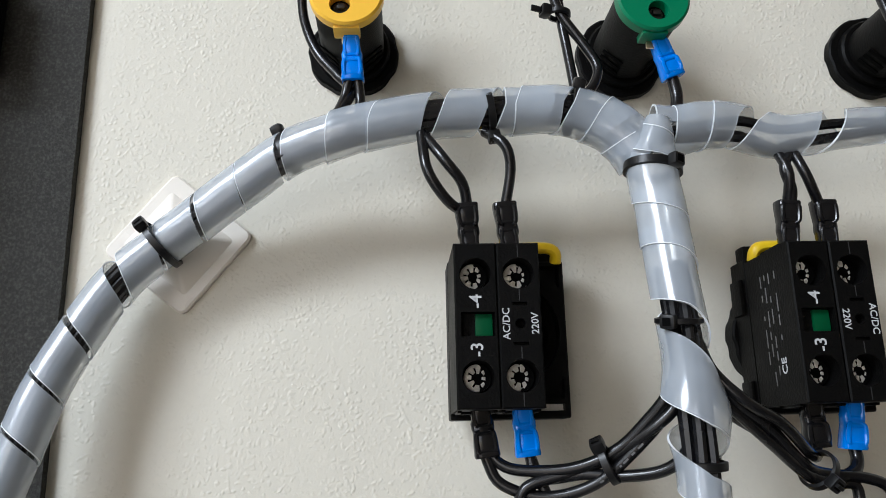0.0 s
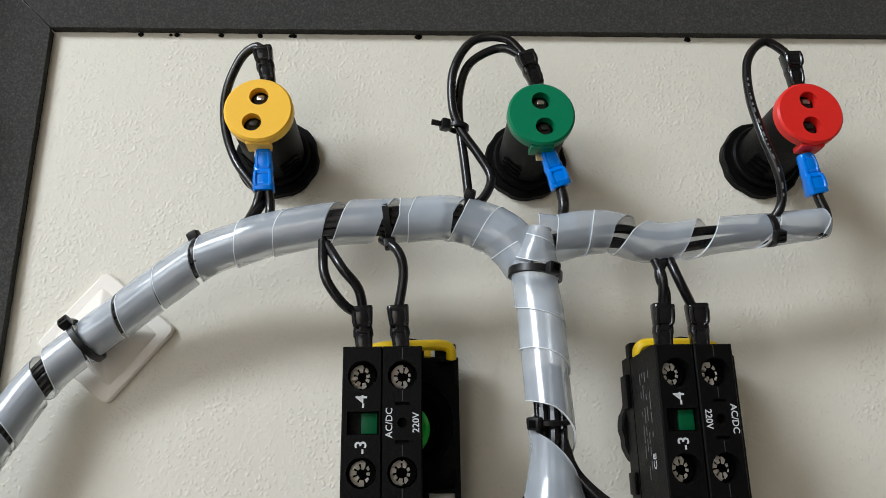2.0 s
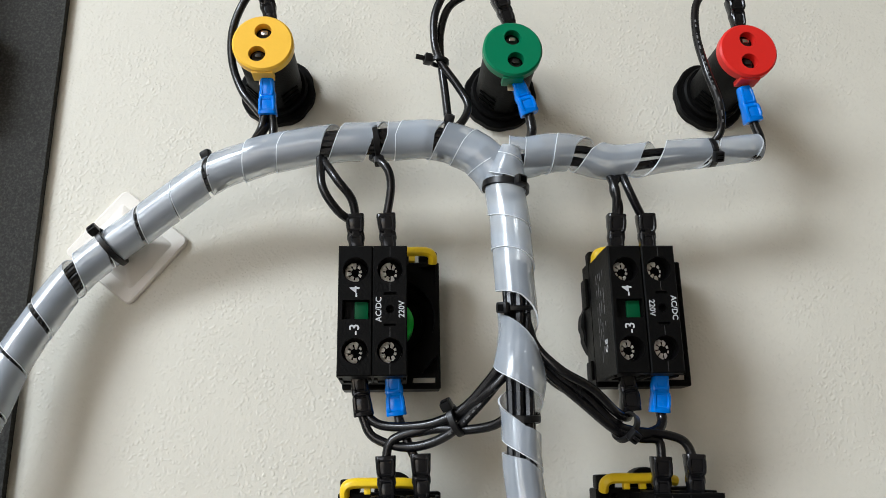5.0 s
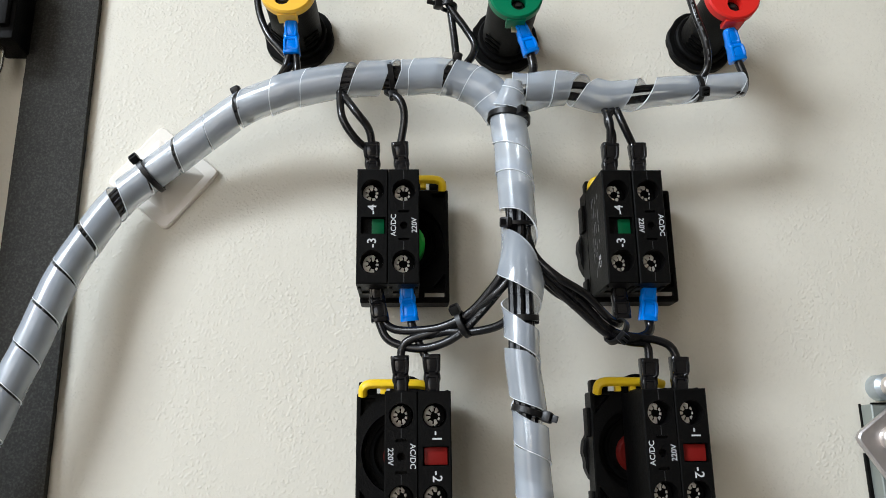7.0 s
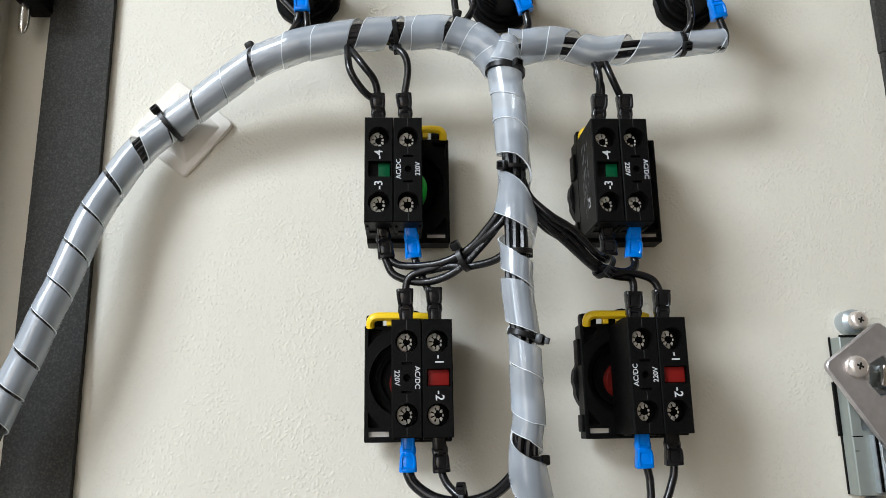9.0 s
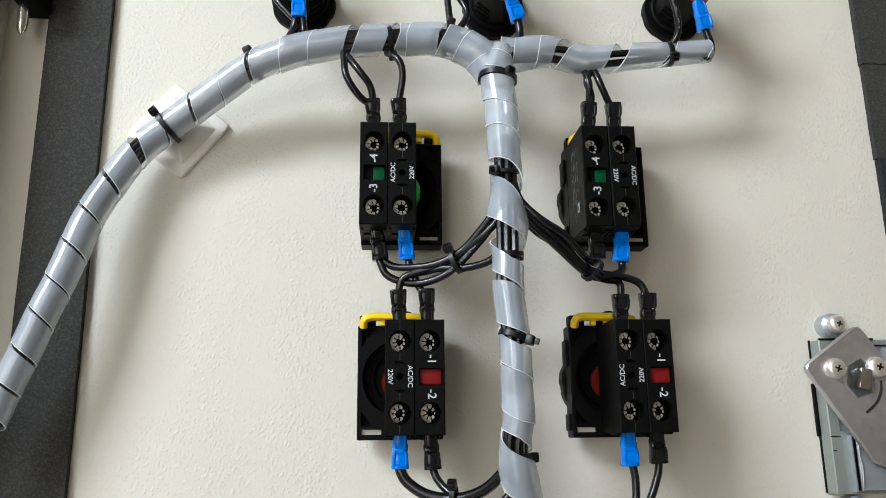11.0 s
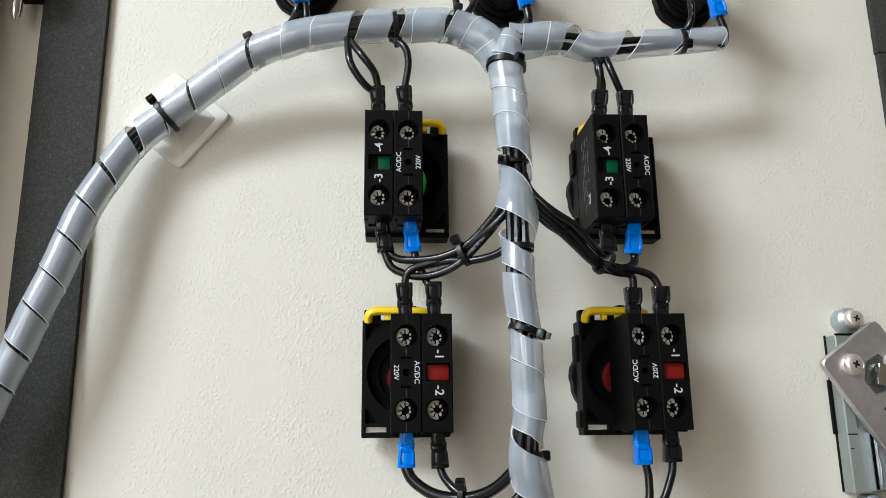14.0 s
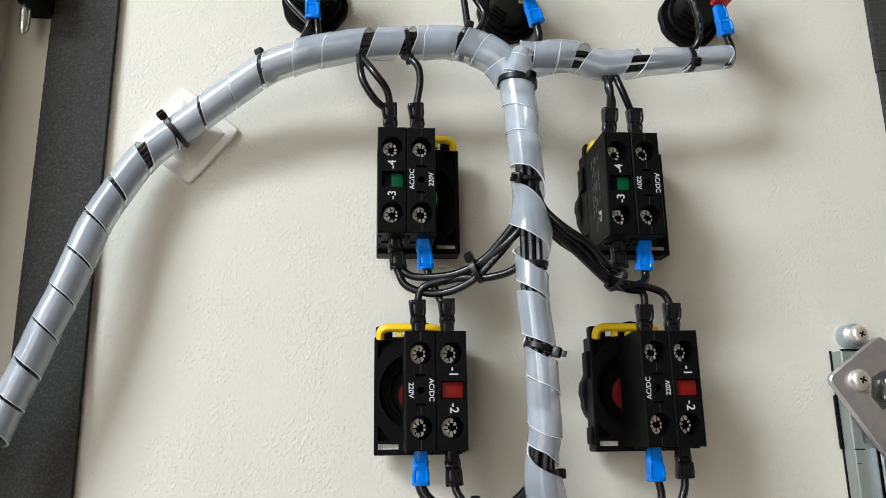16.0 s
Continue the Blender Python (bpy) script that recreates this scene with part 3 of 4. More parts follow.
def push_button(x, z, slots, kinds, hook, knob, side_print=False, seed=0):
    word = "green" if knob is LIME else "red"
    ob = thing("push_button_switch", x, 0, z, f"black push-button switch with {word} plunger and yellow latch", "switch", "push-button switches on the door")
    part("locking_ring", prism(toothed(1.68 if x > 5 else 1.50, 0.04, 12), -0.02, -0.55, chamfer=0.06), BLACK, ob)
    # housing with a round well and an open slot
    slot_x = 0.66 if slots[0] < -0.5 else -1.38
    plate = prism(rect(-1.53, 1.53, -2.05, 2.02, 0.06), -0.55, -1.40,
                  [(circle(0, 0.12, 1.36, 40), 0.55), (rect(slot_x, slot_x + 0.72, -1.86, -1.68), None)]
                  + [([(s * 1.40, 1.88), (s * 0.88, 1.88), (s * 1.40, 1.26)][::-s], 0.4) for s in (-1, 1)]
                  + [([(s * 1.40, -1.56), (s * 0.95, -1.56), (s * 1.40, -1.02)][::s], 0.4) for s in (-1, 1)], chamfer=0.04)
    housing = part("housing", plate, BLACK, ob)
    # white strip put in the slot to look like the lit door behind it
    part("slot_backing", box(slot_x + 0.02, slot_x + 0.70, -1.24, -1.21, -1.85, -1.69), WHITE, housing, "white strip standing for the lit door seen through the slot")
    part("inner_ring", prism(circle(0, 0.12, 1.1, 36), -0.6, -1.12, [(circle(0, 0.12, 0.96, 36), 0.45)], chamfer=0.03), BLACK_DEEP, ob)
    part("plunger", prism(circle(0.0, 0.0, 0.70 if knob is LIME else 0.66, 28), -0.8, -1.78 if knob is LIME else -0.98, chamfer=0.12), knob, ob, f"{word} plastic plunger")
    # side clips of the housing
    if x > 5:
        part("side_clip", box(-1.64, -1.5, -1.2, -0.6, 0.55, 1.5, 0.04), BLACK, ob)
        part("side_clip", box(-1.62, -1.5, -1.2, -0.6, -1.8, -1.2, 0.04), BLACK, ob)
    # latch
    part("latch_seat", prism([(0.15 + 0.62 * math.cos(a * math.pi / 10), 2.0 + 0.62 * math.sin(a * math.pi / 10)) for a in range(11)], -0.5, -1.1, chamfer=0.04), BLACK, ob)
    part("latch_post", box(hook * 1.18 - 0.3, hook * 1.18 + 0.3, -1.3, -0.8, 2.0, 2.42, 0.08), BLACK, ob)
    bar = sweep([(hook * 1.32, -1.5, 1.95), (hook * 1.30, -1.62, 2.18), (hook * 1.08, -1.66, 2.30), (hook * 0.4, -1.66, 2.30), (-hook * 0.5, -1.66, 2.28), (-hook * 0.9, -1.6, 2.2)], 0.18, 10, squash=0.85)
    box(*sorted((hook * 0.55, hook * 0.75)), -1.7, -1.45, 1.98, 2.25, 0.03, bm=bar)
    box(*sorted((hook * 0.05, hook * 0.25)), -1.7, -1.45, 1.98, 2.25, 0.03, bm=bar)
    part("latch", bar, YELLOW, ob, "yellow plastic latch lever")
    for i, (cx, kind) in enumerate(zip(slots, kinds)):
        contact_block(ob, cx, kind, side_print and i == 0, seed + i)
    return ob


push_button(1.03, -1.17, (-1.03, -0.03), ("make", "lamp up"), 1, LIME, seed=1)
push_button(9.00, -1.17, (-1.03, -0.02), ("make", "lamp down"), -1, LIME, True, seed=4)
push_button(0.97, -8.28, (-0.05, 0.95), ("lamp down", "break"), -1, KNOB_RED, seed=7)
push_button(8.75, -8.28, (0.0, 0.99), ("lamp up", "break"), -1, KNOB_RED, seed=10)


# ---- wires with their crimped terminals ----
R = 0.135


def sleeve(parent, start, end, mat, label, wide=0.58):
    """A crimped insulating sleeve: broad mouth, two dents, flared end."""
    s = [(0.0, wide * 0.66, 0.30, 0.5), (0.06, wide * 0.74, 0.36, 0.45), (0.36, wide * 0.82, 0.40, 0.45), (0.43, wide * 0.94, 0.33, 0.4), (0.52, wide * 0.92, 0.33, 0.4),
         (0.58, wide * 0.86, 0.44, 0.5), (0.80, wide * 0.98, 0.46, 0.45), (0.97, wide * 1.03, 0.48, 0.42), (1.0, wide * 1.0, 0.44, 0.42)]
    bm = loft(start, end, s)
    a, b = Vector(start), Vector(end)
    ob = part("terminal_sleeve", bm, mat, parent, label)
    # rounded rims that frame the two dents pressed into the face
    side = (b - a).cross(FRONT).normalized()
    bead = bmesh.new()
    for f0, f1, out, r, lift in ((0.08, 0.50, 0.29, 0.055, 0.15), (0.57, 0.93, 0.37, 0.06, 0.205)):
        for sgn in (-1, 1):
            w = side * (sgn * wide * out)
            rim = [a.lerp(b, f0 + (f1 - f0) * f) + w * k + Vector((0, -lift + d, 0)) for f, k, d in ((0, 0.55, 0.05), (0.12, 0.9, 0.0), (0.5, 1.0, 0.0), (0.88, 0.95, 0.0), (1, 0.6, 0.05))]
            sweep(rim, r, 8, bm=bead, step=0.08)
        for f in (f0 + 0.04, f1 - 0.03):
            c = a.lerp(b, f) + Vector((0, -lift + 0.01, 0))
            sweep([c - side * wide * out * 0.85, c, c + side * wide * out * 0.85], r * 0.85, 8, bm=bead, step=0.1)
    part("crimp_bead", bead, mat, ob)
    return ob


def wire_print(parent, points, r, start, stop):
    """A broken line of worn characters along a wire, as small bars."""
    line, _ = spline(points, 0.05)
    fr = frames_along(line)
    bm = bmesh.new()
    random.seed(3)
    i, last = int(start * len(line)), int(stop * len(line)) - 4
    while i < last:
        k = random.choice((1, 2, 2, 3))
        rows = []
        for j in range(i, i + k + 1):
            t, n, b = fr[j]
            rows.append([bm.verts.new(line[j] + (n * math.cos(a) + b * math.sin(a)) * (r + 0.004)) for a in (0.28, 0.62)])
        for u, v in zip(rows, rows[1:]):
            bm.faces.new((u[0], u[1], v[1], v[0]))
        i += k + random.choice((1, 2, 2, 5))
    part("printed_marking", bm, INK_FAINT, parent, "worn white print along the wire")


def wire(points, label="black insulated wire", ends=(), r=R, printed=None):
    """A wire; ends: (start, end, material, word) of the sleeves crimped on it."""
    ob = part("wire", sweep(points, r, 10), WIRE)
    tagged(ob, label, "wire", "wires of the door harness")
    for a, b, mat, word in ends:
        sleeve(ob, a, b, mat, word)
    if printed:
        wire_print(ob, points, r, *printed)
    return ob


K, B = "black vinyl terminal sleeve", "blue vinyl terminal sleeve"


def upper(x, z, xb):
    """Sleeve that leans out of a block's upper terminal: block top at z, wire end at (x, z)."""
    return ((xb, -2.85, z - 1.35), (x, -2.92, z), VINYL, K)


def lower(xb, z, x, z1, mat, word):
    return ((xb, -2.85, z), (x, -2.75, z1), mat, word)


# first switch
wire([(-1.18, -3.1, 3.8), (-1.05, -3.4, 2.69), (-0.58, -3.2, 1.98), (-0.16, -2.92, 1.75)], "black wire looping down to a switch terminal")
wire([(-1.08, -3.1, 3.69), (-0.59, -3.45, 2.87), (-0.18, -3.2, 2.38), (-0.04, -2.9, 1.75)], "black wire looping down to a switch terminal", [upper(-0.1, 1.95, 0.0)])
wire([(0.42, -3.0, 3.85), (0.87, -3.3, 3.4), (1.02, -3.2, 2.79), (0.86, -2.9, 1.75)], "black wire looping down to a switch terminal", [upper(0.86, 1.97, 0.98)])
wire([(0.17, -2.75, -3.9), (0.24, -2.75, -4.2), (0.55, -2.8, -4.72), (1.51, -3.0, -5.0), (2.55, -3.4, -4.73), (3.47, -3.9, -3.92), (4.17, -4.3, -3.04), (4.45, -4.4, -2.2)], "black wire from a switch to the trunk", [lower(0.05, -2.75, 0.25, -4.1, VINYL, K)], printed=(0.5, 0.85))
wire([(0.33, -2.7, -3.9), (0.45, -2.75, -4.2), (0.93, -2.9, -4.41), (2.08, -3.3, -4.39), (3.01, -3.7, -4.01), (3.65, -4.1, -3.38), (4.09, -4.4, -2.78), (4.4, -4.4, -2.0)], "black wire from a switch to the trunk")
wire([(1.17, -2.7, -3.9), (1.33, -2.8, -4.4), (1.51, -2.9, -4.88), (1.78, -2.9, -5.45)], "short black wire between two switches", [lower(1.05, -2.75, 1.19, -4.1, BLUE, B), upper(1.86, -5.18, 1.9)])
wire([(0.87, -2.9, -5.4), (1.06, -3.0, -4.8), (1.99, -3.2, -4.49), (2.92, -3.6, -4.14), (3.79, -4.2, -3.51), (4.25, -4.4, -3.01), (4.5, -4.4, -2.2)], "black wire from a switch to the trunk", [upper(0.87, -5.22, 0.93)])
wire([(1.2, -2.75, -4.0), (1.42, -2.9, -4.58), (2.37, -3.3, -4.51), (3.11, -3.6, -4.57), (3.91, -4.1, -4.45), (4.35, -4.4, -4.04), (4.5, -4.5, -3.3)], "black wire from a switch to the trunk")
# second switch
wire([(7.92, -3.1, 3.22), (8.02, -3.3, 2.56), (8.06, -2.9, 1.75)], "black wire to a switch terminal", [upper(8.07, 1.97, 7.98)])
wire([(8.39, -3.0, 3.45), (7.96, -3.25, 2.79), (8.12, -3.15, 2.21), (8.13, -2.9, 1.75)], "black wire to a switch terminal")
wire([(8.27, -3.0, 3.51), (8.46, -3.3, 2.57), (8.96, -2.9, 1.75)], "black wire to a switch terminal", [upper(9.0, 1.98, 9.0)])
wire([(4.8, -4.3, -1.9), (5.05, -4.4, -2.47), (5.62, -4.4, -3.12), (6.45, -4.0, -3.67), (7.31, -3.5, -4.4), (7.92, -3.2, -4.63), (8.93, -3.0, -4.75), (9.55, -2.9, -4.97), (9.79, -2.9, -5.5)], "black wire from the trunk to a switch", [upper(9.79, -5.32, 9.74)])
wire([(4.8, -4.3, -2.1), (4.97, -4.4, -2.67), (5.63, -4.3, -3.33), (6.46, -3.9, -3.96), (7.42, -3.4, -4.64), (8.19, -3.1, -4.85), (8.79, -2.9, -4.93), (8.83, -2.9, -5.5)], "black wire from the trunk to a switch", [upper(8.8, -5.37, 8.75)])
wire([(4.85, -4.3, -1.7), (5.05, -4.5, -2.41), (5.67, -4.6, -3.06), (6.6, -4.2, -3.53), (7.4, -3.6, -4.13), (7.9, -3.0, -4.25), (8.05, -2.75, -3.9)], "black wire from the trunk to a switch", [lower(8.0, -2.75, 8.08, -4.06, VINYL, K)])
wire([(4.75, -4.2, -1.9), (4.89, -4.3, -2.54), (5.59, -4.0, -3.28), (6.42, -3.7, -3.76), (7.64, -3.3, -4.74), (8.63, -3.0, -4.67), (8.98, -2.8, -4.38), (8.95, -2.7, -3.9)], "black wire from the trunk to a switch", [lower(9.05, -2.75, 8.94, -4.12, BLUE, B)], 0.15)
# lower switches
wire([(0.93, -2.7, -11.1), (0.98, -2.75, -11.35), (1.2, -2.8, -11.7), (1.83, -3.0, -12.09), (2.71, -3.3, -12.21), (3.56, -3.8, -11.95), (4.21, -4.3, -11.32), (4.5, -4.4, -10.6)], "thick black wire from a switch to the trunk", [lower(0.95, -9.95, 0.95, -11.25, BLUE, B)], 0.19)
wire([(2.03, -2.7, -11.1), (2.09, -2.75, -11.4), (2.25, -2.85, -11.7), (2.57, -3.1, -12.01), (3.05, -3.5, -12.23), (3.61, -4.0, -12.42), (4.27, -4.3, -12.16), (4.6, -4.3, -11.4)], "black wire from a switch to the trunk", [lower(1.95, -9.95, 2.05, -11.28, VINYL, K)])
wire([(8.85, -2.7, -11.1), (8.93, -2.7, -11.4), (8.97, -2.7, -11.83), (8.82, -2.8, -12.62), (7.87, -3.2, -13.69), (6.24, -3.8, -13.99), (5.0, -4.1, -13.6)], "black wire hanging from a switch terminal", [lower(8.75, -9.95, 8.8, -11.27, BLUE, B)])
wire([(9.82, -2.7, -11.1), (9.81, -2.7, -11.35), (9.71, -2.7, -11.75), (9.25, -2.8, -12.63), (8.02, -3.3, -13.77), (6.2, -3.9, -14.22), (5.0, -4.1, -13.9)], "black wire hanging from a switch terminal", [lower(9.75, -9.95, 9.81, -11.2, VINYL, K)])
# lamps
wire([(-3.15, -2.8, 9.7), (-3.35, -2.8, 9.98), (-3.85, -2.6, 9.7), (-4.29, -2.3, 8.72), (-4.32, -2.0, 7.7), (-3.95, -2.0, 6.63), (-3.36, -2.3, 5.77), (-2.96, -2.6, 5.14), (-3.29, -2.9, 4.31)],
     "black wire looping round the yellow-capped lamp", [((-2.95, -2.75, 8.75), (-3.2, -2.8, 9.9), VINYL, K)])
wire([(-2.99, -2.8, 5.5), (-3.11, -2.7, 4.92), (-3.32, -2.9, 4.31)], "black wire from a lamp terminal", [((-2.95, -2.92, 6.55), (-2.9, -2.8, 5.33), BLUE, B)])
wire([(-2.80, -2.8, 5.5), (-2.72, -2.7, 4.92), (-2.73, -2.8, 4.35)], "black wire from a lamp terminal")
wire([(4.72, -2.8, 9.6), (4.5, -2.8, 9.95), (4.04, -2.8, 10.35), (3.11, -2.7, 10.28), (2.52, -2.7, 9.28), (2.46, -2.7, 8.08), (2.7, -2.7, 7.3), (3.2, -2.7, 6.5), (3.52, -2.8, 5.74), (3.24, -2.9, 5.05), (2.73, -2.9, 4.74)],
     "black wire looping beside the green-capped lamp", [((5.03, -2.75, 8.75), (4.66, -2.8, 9.8), VINYL, K)])
wire([(4.7, -2.75, 9.5), (4.45, -2.75, 9.85), (3.88, -2.6, 10.1), (3.02, -2.5, 9.62), (2.68, -2.5, 8.59), (2.68, -2.5, 7.5), (2.78, -2.6, 6.39), (2.86, -2.8, 5.18), (2.85, -2.9, 4.6)], "black wire looping beside the green-capped lamp")
wire([(5.45, -2.8, 5.7), (5.57, -2.8, 4.93), (5.4, -2.9, 4.25)], "black wire from a lamp terminal", [((5.13, -2.92, 6.55), (5.53, -2.8, 5.46), BLUE, B)], 0.16)
wire([(12.9, -2.8, 9.6), (12.7, -2.8, 9.95), (12.13, -2.8, 10.29), (11.48, -2.9, 9.59), (11.22, -3.2, 8.2), (11.28, -3.5, 6.78), (11.57, -3.5, 5.57), (11.66, -3.2, 4.79), (11.31, -3.0, 4.24)],
     "black wire looping beside the red-capped lamp", [((12.95, -2.75, 8.75), (12.87, -2.8, 9.86), VINYL, K)], printed=(0.38, 0.9))
wire([(12.93, -2.8, 5.5), (13.02, -2.8, 5.1), (13.14, -2.8, 4.6), (13.02, -2.8, 4.1), (12.6, -2.9, 4.1)], "black wire from a lamp terminal", [((12.72, -2.92, 6.45), (12.98, -2.8, 5.24), BLUE, B)], 0.15)

# ---- the harness: wire bundles in spiral wrap ----
ARC = [(-13.2, -2.0, -10.6), (-12.36, -2.0, -8.36), (-11.94, -2.0, -7.25), (-11.5, -2.0, -5.99), (-11.1, -1.9, -4.84), (-10.71, -1.8, -3.53), (-10.34, -1.6, -2.23), (-9.77, -1.4, -0.94), (-8.98, -1.2, 0.43), (-8.02, -1.2, 1.35),
       (-6.85, -1.5, 2.15), (-5.75, -1.85, 2.88), (-4.65, -2.2, 3.55), (-3.37, -2.6, 3.90), (-2.4, -2.75, 4.12), (-0.83, -2.9, 4.33), (0.72, -3.0, 4.38), (1.6, -3.0, 4.42), (2.5, -3.0, 4.44), (3.5, -3.0, 4.1), (4.1, -3.0, 3.6), (4.45, -2.95, 3.1)]
RIGHT_ARM = [(4.5, -3.0, 3.85), (5.3, -3.0, 3.86), (6.1, -3.0, 4.02), (6.9, -3.0, 4.0), (8.1, -3.0, 3.70), (9.69, -2.9, 3.95), (11.38, -2.8, 4.16), (12.25, -2.75, 4.28), (13.05, -2.7, 4.40)]
TRUNK = [(5.4, -3.9, -14.6), (4.98, -4.2, -12.51), (4.66, -4.5, -11.48), (4.55, -4.7, -10.47), (4.66, -4.8, -9.71), (4.61, -5.0, -8.26), (4.60, -5.0, -7.29), (4.46, -4.9, -5.56), (4.52, -4.7, -4.21), (4.53, -4.5, -2.61), (4.63, -4.1, -1.48),
         (4.64, -3.7, 0.13), (4.62, -3.4, 1.55), (4.55, -3.3, 2.87), (4.66, -3.5, 3.6), (4.72, -3.6, 4.0)]


def marks_of(points):
    return spline(points, 0.1)[1]


def between(marks, at):
    i = int(at)
    return marks[i] if i == at else marks[i] + (marks[i + 1] - marks[i]) * (at - i)


def loom(points, radius, turns, strands, spread, label, reach=None):
    """A bundle of strands in spiral wrap. turns: (place along the control points, gap) of each seam."""
    ob = thing("cable_loom", *points[0], label, "cable", "looms of the harness")
    base = Vector(points[0])
    local = [Vector(p) - base for p in points]
    m = marks_of(points)
    skin = part("spiral_wrap", ribbon(local, radius, [between(m, a) for a, _ in turns], [g for _, g in turns]), WRAP, ob, "milky polyethylene spiral wrap").data
    skin.materials.append(WRAP_EDGE)
    skin.materials.append(WRAP_INNER)
    for i in range(strands):
        off = (0.0, 0.0) if i == 0 else (spread, 2 * math.pi * i / max(1, strands - 1))
        run = local[:reach]
        part("strand", sweep(run, 0.13, 8, step=0.2, offset=off, twist=1.2), WIRE, ob, "black wire inside the wrap")
    return ob


ARC_LEN = marks_of(ARC)[-1]
loom(ARC, lambda s: 0.54 + 0.08 * min(1, s / ARC_LEN * 1.3) + 0.10 * max(0, s / ARC_LEN - 0.88) / 0.12,
       [(0, 0.1), (0.6, 0.1), (1, 0.1), (2, 0.12), (3, 0.07), (4, 0.07), (5, 0.09), (6, 0.10), (7, 0.16), (8.05, 0.42), (9.1, 0.015), (10, 0.14), (11, 0.015), (12, 0.2), (13, -0.12), (14, -0.08), (15, 0.42), (16, 0.40), (17.05, -1.0), (18, 0.25), (19.1, -0.65), (20.3, -0.4)],
       11, 0.295, "arched bundle of black wires in milky spiral wrap")
arm = loom(RIGHT_ARM, lambda s: 0.67 - 0.026 * s, [(0.3, -0.2), (1.2, -0.6), (2.1, -0.1), (3.1, 0.5), (4.7, 0.75), (6.1, 0.05), (8.0, 0.0)],
       0, 0.2, "loose milky spiral wrap with an open end")
for pts in ([(4.9, -3.0, 3.8), (6.9, -3.1, 4.1), (8.1, -2.9, 3.95), (9.69, -2.9, 4.12), (11.38, -2.8, 4.2), (13.0, -2.7, 4.1)],
            [(4.9, -2.9, 3.7), (6.9, -2.9, 3.8), (7.8, -2.8, 3.4), (8.3, -3.1, 3.45), (9.69, -2.9, 3.75), (11.38, -2.8, 4.05)],
            [(4.9, -3.1, 3.6), (6.9, -3.0, 3.7), (7.9, -3.1, 3.3)]):
    part("strand", sweep([Vector(p) - Vector(RIGHT_ARM[0]) for p in pts], R, 8), WIRE, arm, "black wire inside the wrap")
TRUNK_LEN, FLARE, FLARE_LOW = marks_of(TRUNK)[-1], marks_of(TRUNK)[9], marks_of(TRUNK)[2]
trunk = loom(TRUNK, lambda s: 0.51 + 0.14 * max(0, s / TRUNK_LEN - 0.45) / 0.55 + 0.20 * math.exp(-((s - FLARE + 0.7) / 0.65) ** 2) + 0.12 * math.exp(-((s - FLARE_LOW) / 0.7) ** 2) - 0.36 * max(0, s - TRUNK_LEN + 1.0),
       [(0, 0.1), (1.3, 0.35), (3.0, 0.5), (4.25, -0.75), (5.05, -0.03), (6.05, 0.45), (7.1, 0.07), (8.05, 1.05), (9.93, 1.05), (11.35, -0.5), (12.1, -0.5), (13.1, 0.1), (14.2, 0.0), (15, 0.0)],
       3, 0.14, "upright trunk of black wires in milky spiral wrap", 12)
# strands that join or leave the trunk at its two open turns
for first, last in ((6, 11), (0, 4)):
    for k in range(6):
        pts = [Vector(p) - Vector(TRUNK[0]) for p in TRUNK[first:last + 1]]
        part("strand", sweep(pts, 0.13, 8, step=0.2, offset=(0.27, 2 * math.pi * k / 6 + 0.4), twist=0.9), WIRE, trunk, "black wire inside the wrap")


# ---- cable ties and mount ----
def cable_tie(where, axis, r, head_at, label, tail=0.5, squash=1.0, width=0.2):
    """A strap round a bundle with its locking head; head_at: degrees round the axis, 0 towards the viewer."""
    c, t = Vector(where), Vector(axis).normalized()
    n = FRONT - t * FRONT.dot(t)
    n.normalize()
    b = t.cross(n)
    ob = thing("cable_tie", *where, label, "cable tie", "black cable ties")

    def at(a, rr):
        return (n * math.cos(a) + b * math.sin(a) * squash) * rr

    bm = bmesh.new()
    rings, k = [], 36
    for i in range(k):
        a = 2 * math.pi * i / k
        rings.append([bm.verts.new(at(a, rr) + t * s) for rr, s in ((r, -width / 2), (r, width / 2), (r + 0.07, width / 2 - 0.02), (r + 0.07, -width / 2 + 0.02))])
    for i in range(k):
        u, v = rings[i], rings[(i + 1) % k]
        for j in range(4):
            bm.faces.new((u[j], u[(j + 1) % 4], v[(j + 1) % 4], v[j]))
    part("strap", bm, TIE_NYLON, ob)
    a = radians(head_at)
    out = at(a, 1.0).normalized()
    side = out.cross(t)
    m = Matrix((side, t, out)).transposed()
    hb = box(-0.17, 0.17, -0.16, 0.16, 0.0, 0.27, 0.065)
    for v in hb.verts:
        v.co = m @ v.co + at(a, r + 0.02)
    head = part("locking_head", hb, TIE_NYLON, ob)
    # thin black pad paints the shade in the head's opening
    hb = box(-0.09, 0.09, -0.09, 0.09, 0.262, 0.28)
    for v in hb.verts:
        v.co = m @ v.co + at(a, r + 0.02)
    part("head_opening_shade", hb, BLACK_DEEP, head)
    tb = box(-0.04, 0.04, -width / 2, width / 2, 0.2, 0.2 + tail, 0.02)
    for v in tb.verts:
        v.co = m @ v.co + at(a, r + 0.02)
    part("cut_tail", tb, TIE_NYLON, ob)
    return ob


